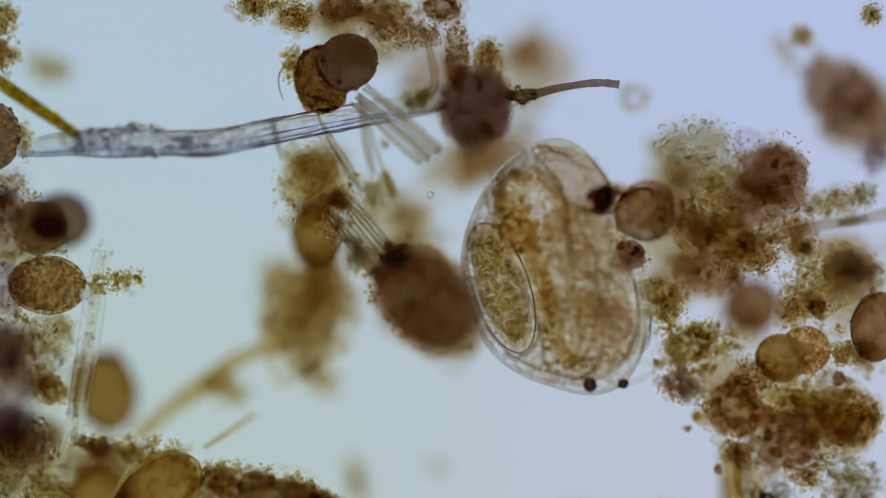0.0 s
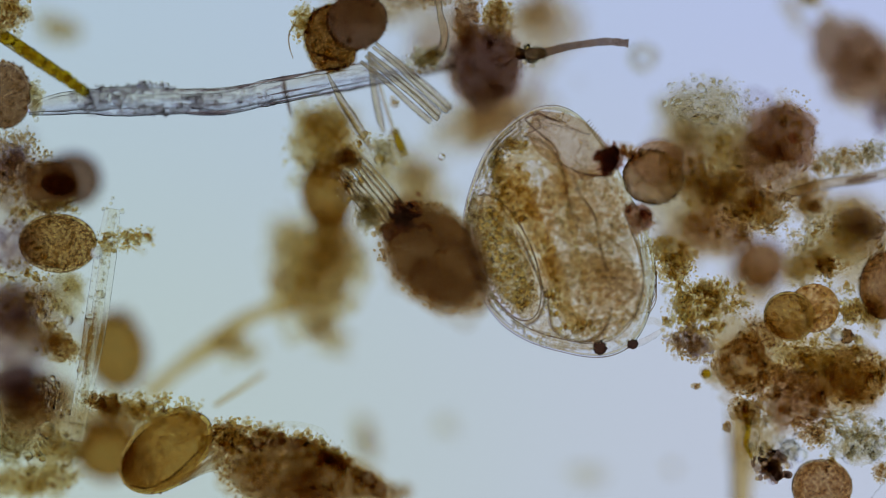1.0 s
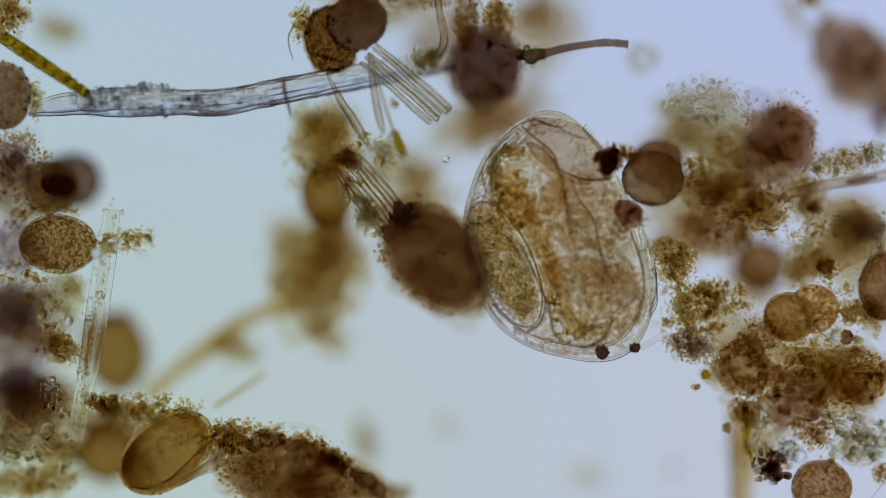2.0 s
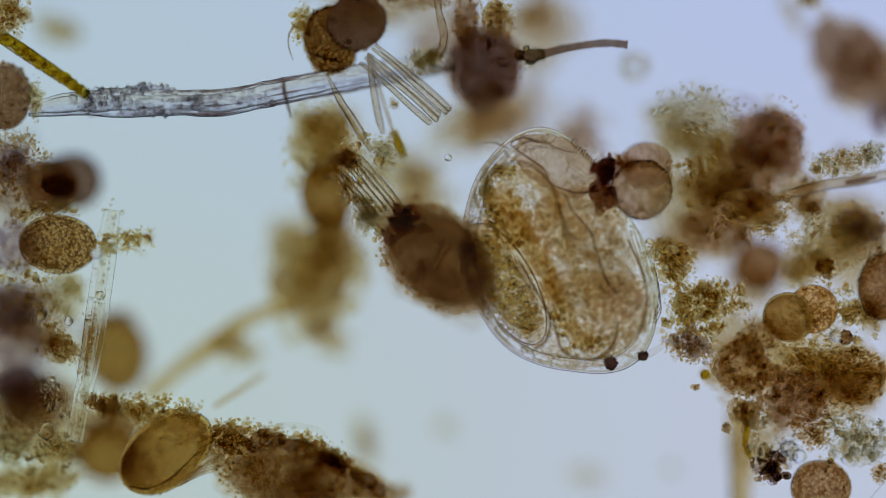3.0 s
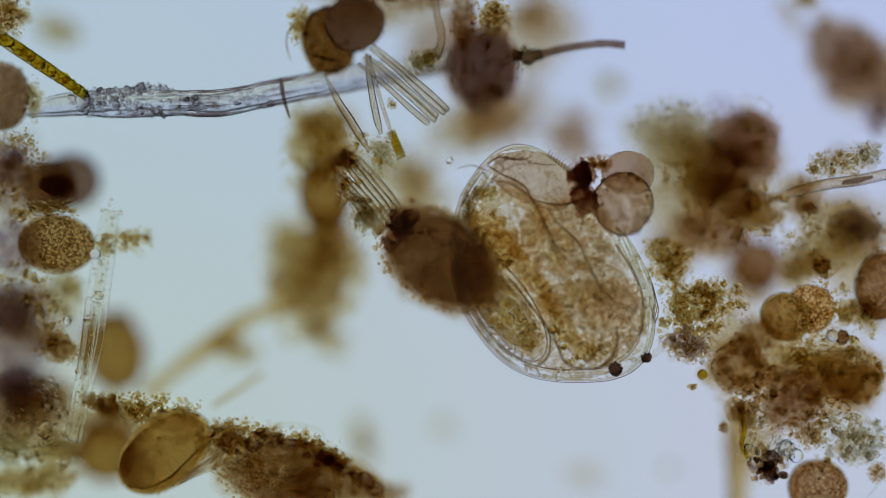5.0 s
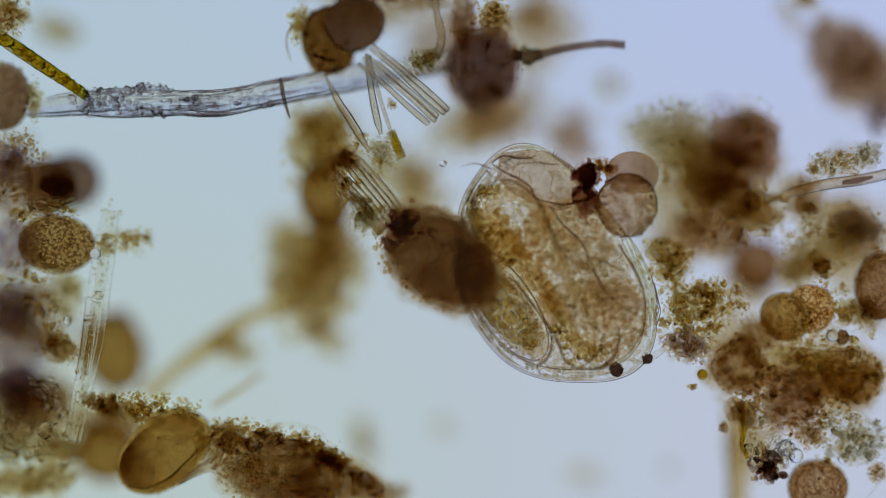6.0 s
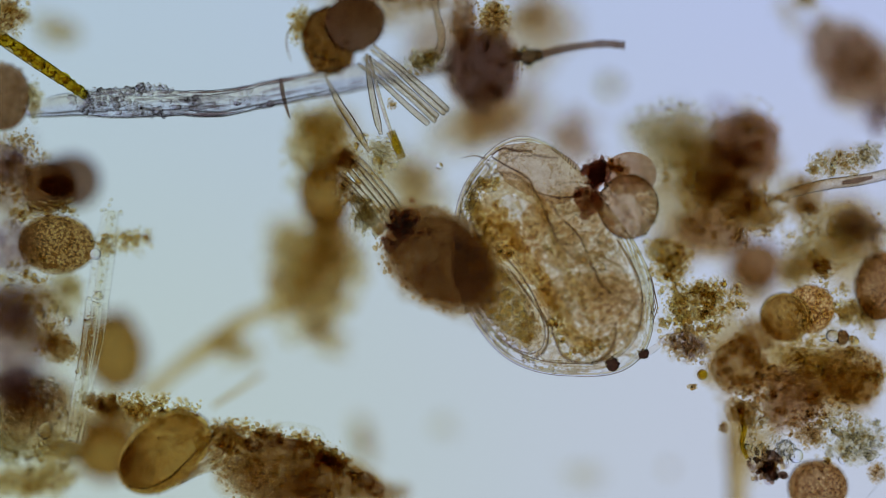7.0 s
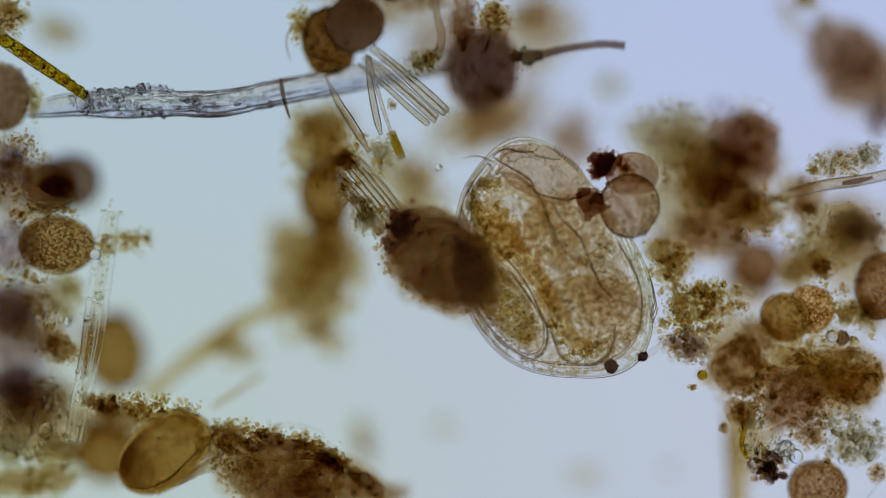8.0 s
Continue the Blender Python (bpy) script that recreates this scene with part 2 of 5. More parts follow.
class Soup:
    """Gathers pieces of one mesh, in ticks, x right, y down, z up."""

    def __init__(self):
        self.v, self.f, self.n = [], [], 0

    def add(self, v, f):
        self.v.append(v)
        self.f.extend((np.asarray(f) + self.n).tolist())
        self.n += len(v)
        return self

    def blob(self, c=(0, 0, 0), r=(1, 1, 1), turn=0, amp=0.08, freq=2.0, sub=4, seed=0, tilt=0):
        v, f = sphere(sub)
        v = v * (1 + amp * wobble(v, seed, freq))[:, None] * np.array(r)
        return self.add(v @ turned((tilt, 0, turn)).T + np.array(c), f)

    def outside(self, c, r):
        """Takes away the faces that lie inside a neighbouring ellipsoid."""
        v = np.vstack(self.v)
        inside = (((v - np.array(c)) / np.array(r)) ** 2).sum(1) < 1
        self.f = [f for f in self.f if not all(inside[i] for i in f)]
        return self

    def grains(self, n, c, r, size, seed=0, shell=0.75, spread=0.3, turn=0, sub=1):
        rng = np.random.default_rng(seed)
        d = rng.normal(size=(n, 3))
        d /= np.linalg.norm(d, axis=1)[:, None]
        d *= (shell + spread * rng.random(n) ** 1.5)[:, None] if shell else (rng.random(n) ** 0.4)[:, None]
        places = (d * np.array(r)) @ turned((0, 0, turn)).T + np.array(c)
        for p in places:
            s = size * np.exp(rng.normal() * 0.42)
            v, f = pebble(sub, int(rng.integers(16)))
            g = v * s * rng.uniform(0.7, 1.25, 3)
            self.add(g @ turned(rng.uniform(0, 360, 3)).T + p, f)
        return self

    def tube(self, path, radii, sides=10, flat=1.0, wob=0.0, seed=0, steps=6):
        p = np.array(path, float)
        q = np.vstack([2 * p[0] - p[1], p, 2 * p[-1] - p[-2]])
        rr = np.interp(np.linspace(0, 1, (len(p) - 1) * steps + 1), np.linspace(0, 1, len(radii)), radii)
        line = []
        for i in range(len(p) - 1):
            a, b, c, d = q[i:i + 4]
            for s in range(steps + (i == len(p) - 2)):
                u = s / steps
                line.append(0.5 * (2 * b + (c - a) * u + (2 * a - 5 * b + 4 * c - d) * u * u + (3 * b - a - 3 * c + d) * u ** 3))
        line = np.array(line)
        way = np.gradient(line, axis=0)
        way /= np.linalg.norm(way, axis=1)[:, None]
        side = np.cross(way, [0, 0, 1.0])
        side[np.linalg.norm(side, axis=1) < 1e-6] = (1, 0, 0)
        side /= np.linalg.norm(side, axis=1)[:, None]
        up = np.cross(side, way)
        ang = np.arange(sides) * 2 * math.pi / sides
        rings = []
        bump = 1 + wob * wobble(np.column_stack([line, ]) / 20, seed, 1.0) if wob else np.ones(len(line))
        for o, s, w, r, k in zip(line, side, up, rr, bump):
            rings.append(o + r * k * (np.cos(ang)[:, None] * s + flat * np.sin(ang)[:, None] * w))
        v = np.vstack(rings + [line[:1], line[-1:]])
        m, f = len(line), []
        for i in range(m - 1):
            for j in range(sides):
                k = (j + 1) % sides
                f.append((i * sides + j, (i + 1) * sides + j, (i + 1) * sides + k))
                f.append((i * sides + j, (i + 1) * sides + k, i * sides + k))
        for j in range(sides):
            k = (j + 1) % sides
            f.append((m * sides, j, k))
            f.append((m * sides + 1, (m - 1) * sides + k, (m - 1) * sides + j))
        return self.add(v, f)

    def mesh(self, name):
        v = np.vstack(self.v) * (M, -M, M)
        me = bpy.data.meshes.new(name)
        me.from_pydata(v.tolist(), [], [f[::-1] for f in self.f])
        me.polygons.foreach_set("use_smooth", [True] * len(me.polygons))
        me.update()
        return me


def thing(name, x, y, z, label, category, group=""):
    ob = new(name)
    ob.empty_display_size = 0.1
    ob.location = at(x, y, z)
    return tagged(ob, label, category, group)


def part(name, soup, material, parent, label="", kind=""):
    me = soup.mesh(name)
    me.materials.append(material)
    ob = new(name, me)
    ob.parent = parent
    return tagged(ob, label, "", "", kind)


# ---- the large structure ----
def flat_box(name, w, d, z0, z1, material, hole=0):
    me, bm = bpy.data.meshes.new(name), bmesh.new()
    if hole:
        n = 96
        rows = []
        for r, z in ((hole, z1), (w, z1), (w, z0), (hole, z0)):
            rows.append([bm.verts.new((r * M * math.cos(6.283185 * i / n), r * M * math.sin(6.283185 * i / n), z * M)) for i in range(n)])
        for a, b in zip(rows, rows[1:] + rows[:1]):
            for i in range(n):
                bm.faces.new((a[i], b[i], b[(i + 1) % n], a[(i + 1) % n]))
        bmesh.ops.recalc_face_normals(bm, faces=bm.faces)
    else:
        bmesh.ops.create_cube(bm, size=1, matrix=Matrix.Translation((0, 0, (z0 + z1) / 2 * M)) @ Matrix.Diagonal((w * M, d * M, (z1 - z0) * M, 1)))
        bmesh.ops.bevel(bm, geom=[e for e in bm.edges], offset=12 * M, segments=2, affect="EDGES")
    bm.to_mesh(me)
    bm.free()
    me.materials.append(material)
    return new(name, me)


slide = tagged(flat_box("ground", 3400, 2600, -160, 0, slide_glass()), "clear glass microscope slide under the water drop", "glass slide", kind="structure")
slide.visible_shadow = False
lamp = flat_box("lamp_glass", 3600, 0, -60, 0, lamp_glass(), 1)
lamp.location.z = -6000 * M
tagged(lamp, "round glowing field lens under the stage", "lamp", kind="structure")
# Added out of view: keeps the world's light out from under the slide.
tagged(flat_box("unseen_light_baffle", 3760, 0, -6100, -430, baffle_metal(), 3640), "added unseen grey ring that blocks stray light under the stage", "wall", kind="structure")
tagged(flat_box("stage", 3900, 0, -420, -180, stage_metal(), 2500), "black metal microscope stage with a round opening", "stage", kind="structure")


# ---- kinds of things ----
def clump(label, x, y, z, r, turn, stuff, lumps=5, grains=150, gsize=5.0, grain_stuff=None, seed=1, amp=0.12, fill=0.62, name="debris_clump", shell=0.78, spread=0.34, sub=4, dense=0):
    """A heap of decayed matter: a few soft lumps, many crumbs stuck to them and a crust of small grains."""
    ob = thing(name, x, y, z, label, "debris")
    rng = np.random.default_rng(seed)
    rot, r = turned((0, 0, turn)), np.array(r, float)
    for i in range(max(2, lumps // 2) + dense + 1):
        d = rng.normal(size=3)
        d *= (0.0 if i == 0 else 0.4 * rng.random() ** 0.5) / max(np.linalg.norm(d), 1e-6)
        k = fill * ((1.0 if dense else 1.1) if i == 0 else rng.uniform(0.6, 0.85)) * rng.uniform(0.85, 1.15, 3)
        if 0 < i <= dense + 1:
            d, k = d * 0.25, fill * rng.uniform(0.86, 1.06, 3)
        part("lump", Soup().blob(rot @ (d * r), r * k, turn, amp, 2.4, sub, seed * 31 + i), stuff[i % len(stuff)], ob)
    mid = math.sqrt(r[0] * r[1])
    for j, m in enumerate(stuff):
        soup = Soup()
        for i in range(13 * lumps // len(stuff) + 4):
            d = rng.normal(size=3) * 0.44
            d /= max(1.0, np.linalg.norm(d) / 0.95)
            v, f = pebble(2 if mid > 25 else 1, int(rng.integers(16)))
            size = mid * rng.uniform(0.07, 0.22) * rng.uniform(0.55, 1.45, 3)
            soup.add((v * size) @ turned(rng.uniform(0, 360, 3)).T + rot @ (d * r), f)
        part("crumb_layer", soup, m, ob, kind="stuff")
    if grains:
        soup, dull = Soup(), Soup()
        for i in range(int(grains * 3.2)):
            d = rng.normal(size=3)
            d *= min(1.0, abs(rng.normal() * 0.24 + fill * 0.86) if not dense else fill * (0.35 + 0.72 * rng.random() ** 0.6)) / np.linalg.norm(d[:2])
            d[2] = min(1.02, max(-0.9, (205 - z + rng.normal() * 11) / r[2]))
            v, f = pebble(1, int(rng.integers(16)))
            size = gsize * 0.42 * np.exp(rng.normal() * 0.4) * rng.uniform(0.7, 1.35, 3)
            (dull if i % 5 < (3 if dense else 2) else soup).add((v * size) @ turned(rng.uniform(0, 360, 3)).T + rot @ (d * r), f)
        part("crust", soup, grain_stuff or DARK_GRAIN, ob, kind="stuff")
        if grain_stuff not in (ICE, CLEAR_GRAIN):
            part("crumb_crust", dull, DARK_CRUMB if dense else CRUMB, ob, kind="stuff")
    return ob


def wrinkles(n, r, turn, seed, c=(0, 0, 0)):
    """Short curled ridges over the upper side of a grain."""
    soup, rng, rot = Soup(), np.random.default_rng(seed + 700), turned((0, 0, turn))
    for i in range(n):
        a, k = rng.uniform(0, 6.2832), 0.9 * rng.random() ** 0.5
        p, way, pts = np.array((k * math.cos(a), k * math.sin(a))), rng.uniform(0, 6.2832), []
        for j in range(4):
            q = p if np.linalg.norm(p) < 0.96 else p * 0.96 / np.linalg.norm(p)
            pts.append(rot @ np.array((q[0] * r[0], q[1] * r[1], r[2] * math.sqrt(1 - q @ q) + 0.4)) + np.array(c))
            way += rng.normal() * 0.8
            p = p + 0.13 * np.array((math.cos(way), math.sin(way)))
        w = rng.uniform(0.7, 1.5)
        soup.tube(pts, [w * 0.4, w, w, w * 0.4], 5, steps=3)
    return soup


def granule_bed(label, x, y, z, rx, ry, turn, n, size, seed, glassy=None, dull=None, clear=False):
    """A loose layer of fine granules gathered in little flocs."""
    ob = thing("debris_granules", x, y, z + 10, label, "debris")
    rng = np.random.default_rng(seed)
    rot = turned((0, 0, turn))
    soups = [Soup(), Soup()]
    for i in range(n * 2 // 14):
        a, k = rng.uniform(0, 6.2832), rng.random() ** 0.6
        mid = np.array((rx * k * math.cos(a), ry * k * math.sin(a), rng.normal() * 12))
        wide = rng.uniform(3, 9)
        for j in range(14):
            v, f = pebble(1, int(rng.integers(16)))
            s = 0.78 * size * np.exp(rng.normal() * 0.45) * rng.uniform(0.7, 1.3, 3)
            soups[j % 5 < (1 if clear else 2)].add((v * s) @ turned(rng.uniform(0, 360, 3)).T + rot @ (mid + rng.normal(size=3) * wide * (1, 1, 0.6)), f)
    part("granule_layer", soups[0], glassy or GRAIN, ob, kind="stuff")
    part("crumb_layer", soups[1], dull or CRUMB, ob, kind="stuff")
    return ob


def round_grain(label, x, y, z, r, turn, wall, core=None, seed=1, name="pollen_grain", category="pollen", group="pollen grains", fleck=0):
    """A round or oval grain: outer and inner wall, and a tinted ring that fakes no filling but darkens the limb."""
    ob = thing(name, x, y, z, label, category, group)
    r = np.array(r) * (1, 1, 0.6)
    part("outer_wall", Soup().blob((0, 0, 0), r, turn, 0.015, 1.5, 4, seed), wall, ob)
    part("inner_wall", Soup().blob((0, 0, 0), np.array(r) * (1, 1, 0.86) - (0.09 * r[0], 0.09 * r[0], 0), turn, 0.03, 1.5, 4, seed + 3), INNER, ob)
    # Ring of tint put in for the limb darkening that these walls lack.
    if core:
        pts = []
        for a in np.linspace(0, 6.2832, 25):
            p = turned((0, 0, turn)) @ np.array((0.8 * r[0] * math.cos(a), 0.8 * r[1] * math.sin(a), 0))
            pts.append(tuple(p))
        thick = [min(r[0], r[1]) * k for k in (0.16, 0.22, 0.14, 0.2, 0.24, 0.16)]
        part("contents", Soup().tube(pts, [0.6 * k for k in thick], 10, 0.4, 0.3, seed + 1, 3), RUST, ob)
        part("contents", Soup().tube(pts, thick, 10, 0.4, 0.2, seed, 3), core, ob)
    part("surface_fleck_layer", Soup().grains(fleck or 60, (0, 0, 0), np.array(r), 1.5, seed, 0.99, 0.04, turn), FLECK, ob, kind="stuff")
    part("wall_wrinkle_layer", wrinkles(26, r, turn, seed), STRAND, ob, kind="stuff")
    return ob


def fibre(label, x, y, z, path, radii, wall, name="plant_fibre", category="plant fibre", flat=0.8, wob=0.05, inner=0.0, inner_wall=None, seed=1, group="", sides=14):
    ob = thing(name, x, y, z, label, category, group)
    part("outer_wall", Soup().tube(path, radii, sides, flat, wob, seed), wall, ob)
    if inner:
        part("inner_canal", Soup().tube(path, [r * inner for r in radii], sides, flat, wob * 2, seed + 1), inner_wall or wall, ob)
    return ob


def haze(label, x, y, z, rx, ry, turn, stuff, lumps, seed):
    return clump(label, x, y, z, (rx, ry, min(z, 30)), turn, stuff, lumps, 0, seed=seed, amp=0.2, sub=3)


# ---- the water flea ----
def outline():
    """Radius of the carapace round its middle, every thirty degrees, smoothed."""
    r = np.array([160, 146, 172, 224, 202, 174, 167, 170, 192, 212, 243, 200], float)
    a = np.arange(0, 360, 2.0)
    out = np.zeros(len(a))
    for i, deg in enumerate(a):
        k, u = int(deg // 30), (deg % 30) / 30
        p = [r[(k + j) % 12] for j in (-1, 0, 1, 2)]
        out[i] = 0.5 * (2 * p[1] + (p[2] - p[0]) * u + (2 * p[0] - 5 * p[1] + 4 * p[2] - p[3]) * u * u + (3 * p[1] - p[0] - 3 * p[2] + p[3]) * u ** 3)
    return np.radians(a), out


def ring(k, z, a0=0, a1=360, step=6, dx=0, dy=0):
    """Points along the carapace outline shrunk by k."""
    ang, r = outline()
    pts = []
    for deg in range(a0, a1 + 1, step):
        i = (deg // 2) % len(r)
        pts.append((dx + k * r[i] * math.cos(radians(deg)), dy - k * r[i] * math.sin(radians(deg)), z))
    return pts


limbs = {}


def water_flea():
    ob = thing("water_flea", 985, 410, 195, "transparent rounded water flea with brown gut and an egg", "water flea")
    ang, r = outline()
    n = len(ang)
    soup = Soup()
    levels = np.sin(np.linspace(-1, 1, 25) * math.pi / 2)
    rows = []
    for h in levels[1:-1]:
        k = math.sqrt(max(0.0, 1 - abs(h) ** 2.4))
        rows.append(np.column_stack([k * r * np.cos(ang), -k * r * np.sin(ang), np.full(n, h * 84)]))
    v = np.vstack(rows + [np.array([[0, 0, -84.0], [0, 0, 84.0]])])
    f, m = [], len(rows)
    for i in range(m - 1):
        for j in range(n):
            k = (j + 1) % n
            f += [(i * n + j, (i + 1) * n + j, (i + 1) * n + k), (i * n + j, (i + 1) * n + k, i * n + k)]
    for j in range(n):
        k = (j + 1) % n
        f += [(m * n, j, k), (m * n + 1, (m - 1) * n + k, (m - 1) * n + j)]
    soup.add(v, f)
    shell = part("carapace", soup, SHELL, ob, "clear colourless carapace")
    part("carapace_rim", Soup().tube(ring(0.988, 2), [1.0] * 8, 8), LINE, shell)
    part("carapace_rim", Soup().tube(ring(0.968, 6), [1.3, 2.1, 1.6, 2.3], 8), STRAND, shell, "golden thickened rim of the carapace")
    part("carapace_rim", Soup().tube(ring(0.945, 12, 96, 250), [0.4, 0.9, 0.7, 0.4], 6), LINE, shell)
    part("carapace_fold", Soup().tube(ring(0.83, 24, 84, 250), [0.7, 1.3, 1.1, 0.7], 6, wob=0.3), LINE, shell)
    part("carapace_fold", Soup().tube(ring(0.88, 4, 190, 320), [0.7, 1.3, 1.2, 0.7], 6, wob=0.3), LINE, shell)
    part("carapace_fold", Soup().tube([(-68, -199, 14), (-109, -151, 14), (-128, -123, 14), (-123, -89, 14), (-106, -65, 14), (-82, -34, 14), (-51, -22, 12)], [0.9, 1.4, 1.1, 1.5, 1.2], 6, wob=0.25), STRAND, shell)
    part("carapace_fold", Soup().tube([(-84, -168, 12), (-98, -140, 12), (-112, -112, 12)], [0.7, 1.2, 0.7], 6, wob=0.2), LINE, shell)
    part("carapace_fold", Soup().tube([(-56, -200, 14), (-34, -207, 16), (-10, -197, 16), (14, -192, 14)], [1.0, 1.6, 1.9, 0.8], 6, wob=0.2), EDGE, shell)
    # brown flap of the valve, its edges and the comb of bristles
    flap = part("valve_flap", Soup().blob((24, -150, 12), (84, 44, 9), 34, 0.06, 2.0, 4, 3), FLAP, ob, "pale brown flap of the valve")
    part("flap_edge", Soup().tube([(-56, -197, 18), (-37, -178, 20), (-13, -158, 20), (1, -140, 20), (6, -121, 18), (28, -108, 18), (49, -100, 18), (73, -98, 18), (97, -101, 16)], [1.0, 1.8, 1.5, 1.3, 1.9, 2.0, 1.4], 6, wob=0.15), EDGE, flap)
    part("flap_edge", Soup().tube([(14, -186, 18), (36, -176, 18), (58, -170, 16)], [0.8, 1.2, 0.8], 6), EDGE, flap)
    comb = Soup()
    for i in range(10):
        u = i / 9
        x, y = 50 + 32 * u, -186 + 42 * u
        comb.tube([(x, y, 8), (x + 4, y - 7, 10), (x + 9, y - 12, 10)], [1.5, 1.1, 0.4], 5, steps=2)
    part("bristle_comb", comb, LINE, flap, kind="stuff")
    # egg on the back
    egg = part("egg", Soup().blob((-90, 46, -12), (50, 120, 26), -22, 0.01, 1.5, 4, 8), SHELL, ob, "oval egg packed with yellow yolk drops")
    part("egg_membrane", Soup().tube([(-90 + 49 * math.cos(a) * math.cos(0.384) + 118 * math.sin(a) * math.sin(0.384),
                                       46 - 49 * math.cos(a) * math.sin(0.384) + 118 * math.sin(a) * math.cos(0.384), -8)
                                      for a in np.linspace(0, 6.2832, 40)], [1.6] * 4, 8, steps=3), EDGE, egg)
    for i in range(3):
        part("yolk", Soup().blob((-90, 46, -26), (40 - 3 * i, 106 - 8 * i, 11), -22, 0.1, 2.5, 4, 70 + i), (OCHRE, OCHRE, OLIVE)[i], egg)
    drops = Soup()
    yr = np.random.default_rng(4)
    for i in range(-3, 4):
        for j in range(-7, 8):
            u, w = 13.5 * i + 6.7 * (j % 2) + yr.uniform(-2.5, 2.5), 12.5 * j + yr.uniform(-2.5, 2.5)
            if (u / 32) ** 2 + (w / 94) ** 2 < 1:
                v, f = pebble(2, int(yr.integers(16)))
                q = yr.uniform(5.0, 7.5)
                drops.add(v * (q, q, q * 0.8) + np.array((-91 + 0.927 * u + 0.375 * w, 46 - 0.375 * u + 0.927 * w, -16 + yr.uniform(-4, 4))), f)
    part("yolk_drop_layer", drops, YOLK, egg, kind="stuff")
    part("yolk_granule_layer", Soup().grains(620, (-90, 46, 2), (44, 113, 8), 2.0, 5, 0.78, 0.26, -22), SPECK, egg, kind="stuff")
    # body, gut, flesh and limbs
    part("body", Soup().blob((48, 50, 8), (78, 128, 17), -12, 0.16, 2.6, 5, 31), BODY, ob, "tan translucent trunk")
    part("body", Soup().blob((-46, -92, 8), (58, 72, 20), -12, 0.14, 2.6, 5, 32), BODY, ob)
    part("body", Soup().blob((60, -62, -4), (54, 46, 14), 30, 0.2, 2.6, 5, 34), BODY, ob)
    gut = part("gut", Soup().tube([(20, -66, -2), (6, -104, 0), (-22, -134, 2), (-60, -136, 2), (-84, -104, 4), (-76, -62, 4), (-52, -22, 4), (-22, 34, 5), (2, 92, 5), (16, 140, 3), (52, 168, 0)],
                                  [9, 13, 15, 15, 18, 24, 22, 18, 16, 13, 9], 14, 0.55, 0.2, 3), GUT, ob, "brown winding gut")
    part("gut_core", Soup().tube([(-50, -104, -4), (-62, -66, 0), (-44, -20, 0), (-14, 40, 0), (8, 92, 0), (20, 132, 0)], [8, 20, 16, 12, 13, 7], 12, 0.5, 0.35, 4), GUT, gut)
    part("gut_core", Soup().tube([(-30, -112, -6), (-14, -70, -4), (14, -20, -4), (34, 36, -4), (48, 92, -4)], [6, 16, 12, 10, 6], 12, 0.5, 0.4, 5), GUT, gut)
    part("gut_contents", Soup().grains(70, (-58, -76, 4), (32, 52, 12), 4.0, 6, 0, 0, -20, 2), GUT, gut, kind="stuff")
    part("gut_contents", Soup().grains(60, (0, 75, 5), (20, 90, 10), 3.6, 7, 0, 0, -16, 2), GUT, gut, kind="stuff")
    for i, (x, y, w, h, turn) in enumerate(((112, 96, 32, 22, 10), (96, 128, 36, 16, -20), (-62, -60, 22, 40, -20), (28, 146, 26, 16, 20))):
        part("dark_tissue", Soup().blob((x, y, -6), (w, h, 9), turn, 0.3, 2.5, 4, 33 + i), (PLUM, RUST, GUT, GUT)[i], ob, "brown patch of tissue")
    for i, (x, y, z, w, h, turn) in enumerate(((50, 46, 22, 96, 150, -14), (-48, -92, 24, 64, 80, -12), (52, -40, 16, 86, 66, 30), (46, 120, 14, 100, 82, 10), (-60, -40, 14, 50, 90, -20))):
        part("membrane", Soup().blob((x, y, z), (w, h, 4), turn, 0.12, 2.0, 4, 120 + i), MEMBRANE, ob, "thin tan membrane with fine folds")
    rng = np.random.default_rng(11)
    for i in range(12):
        a, k = rng.uniform(0, 6.28), rng.uniform(0, 1) ** 0.6
        x, y = 24 + 100 * k * math.cos(a) + 14 * math.sin(a) * k, 8 + 112 * k * math.sin(a)
        x = max(x, -20) if y > -40 else x
        part("flesh", Soup().blob((x, y, rng.uniform(-20, 16)), (rng.uniform(16, 46), rng.uniform(16, 50), rng.uniform(6, 12)), rng.uniform(-60, 60), 0.24, 3.2, 4, 40 + i), FLESH, ob)
    for i in range(14):
        a, k = rng.uniform(0, 6.28), rng.uniform(0, 1) ** 0.5
        x, y = -4 + 105 * k * math.cos(a) + 20 * k * math.sin(a), 2 + 120 * k * math.sin(a)
        part("deep_flesh", Soup().blob((x, y, rng.uniform(-62, -36)), (rng.uniform(22, 50), rng.uniform(22, 54), rng.uniform(6, 11)), rng.uniform(-60, 60), 0.26, 3.0, 3, 90 + i), FLESH, ob)
    belt = Soup()
    for x, y, w, h, n in ((-74, -150, 28, 14, 70), (-104, -112, 14, 38, 110), (-98, -66, 16, 34, 110), (-72, -30, 22, 16, 60), (40, 168, 40, 14, 70), (-8, 120, 14, 40, 70)):
        belt.grains(n, (x, y, 10), (w, h, 6), 2.7, 200 + n + int(x), 0, 0)
    part("fat_granule_belt", belt, GRAIN, ob, "belt of golden granules", kind="stuff")
    part("tissue_granule_layer", Soup().grains(620, (50, 50, 18), (90, 146, 9), 2.0, 12, 0, 0, -10), SPECK, ob, kind="stuff")
    part("tissue_granule_layer", Soup().grains(160, (50, 172, 10), (95, 24, 8), 2.4, 14, 0, 0, -12), SPECK, ob, kind="stuff")
    strands, dust = Soup(), Soup()
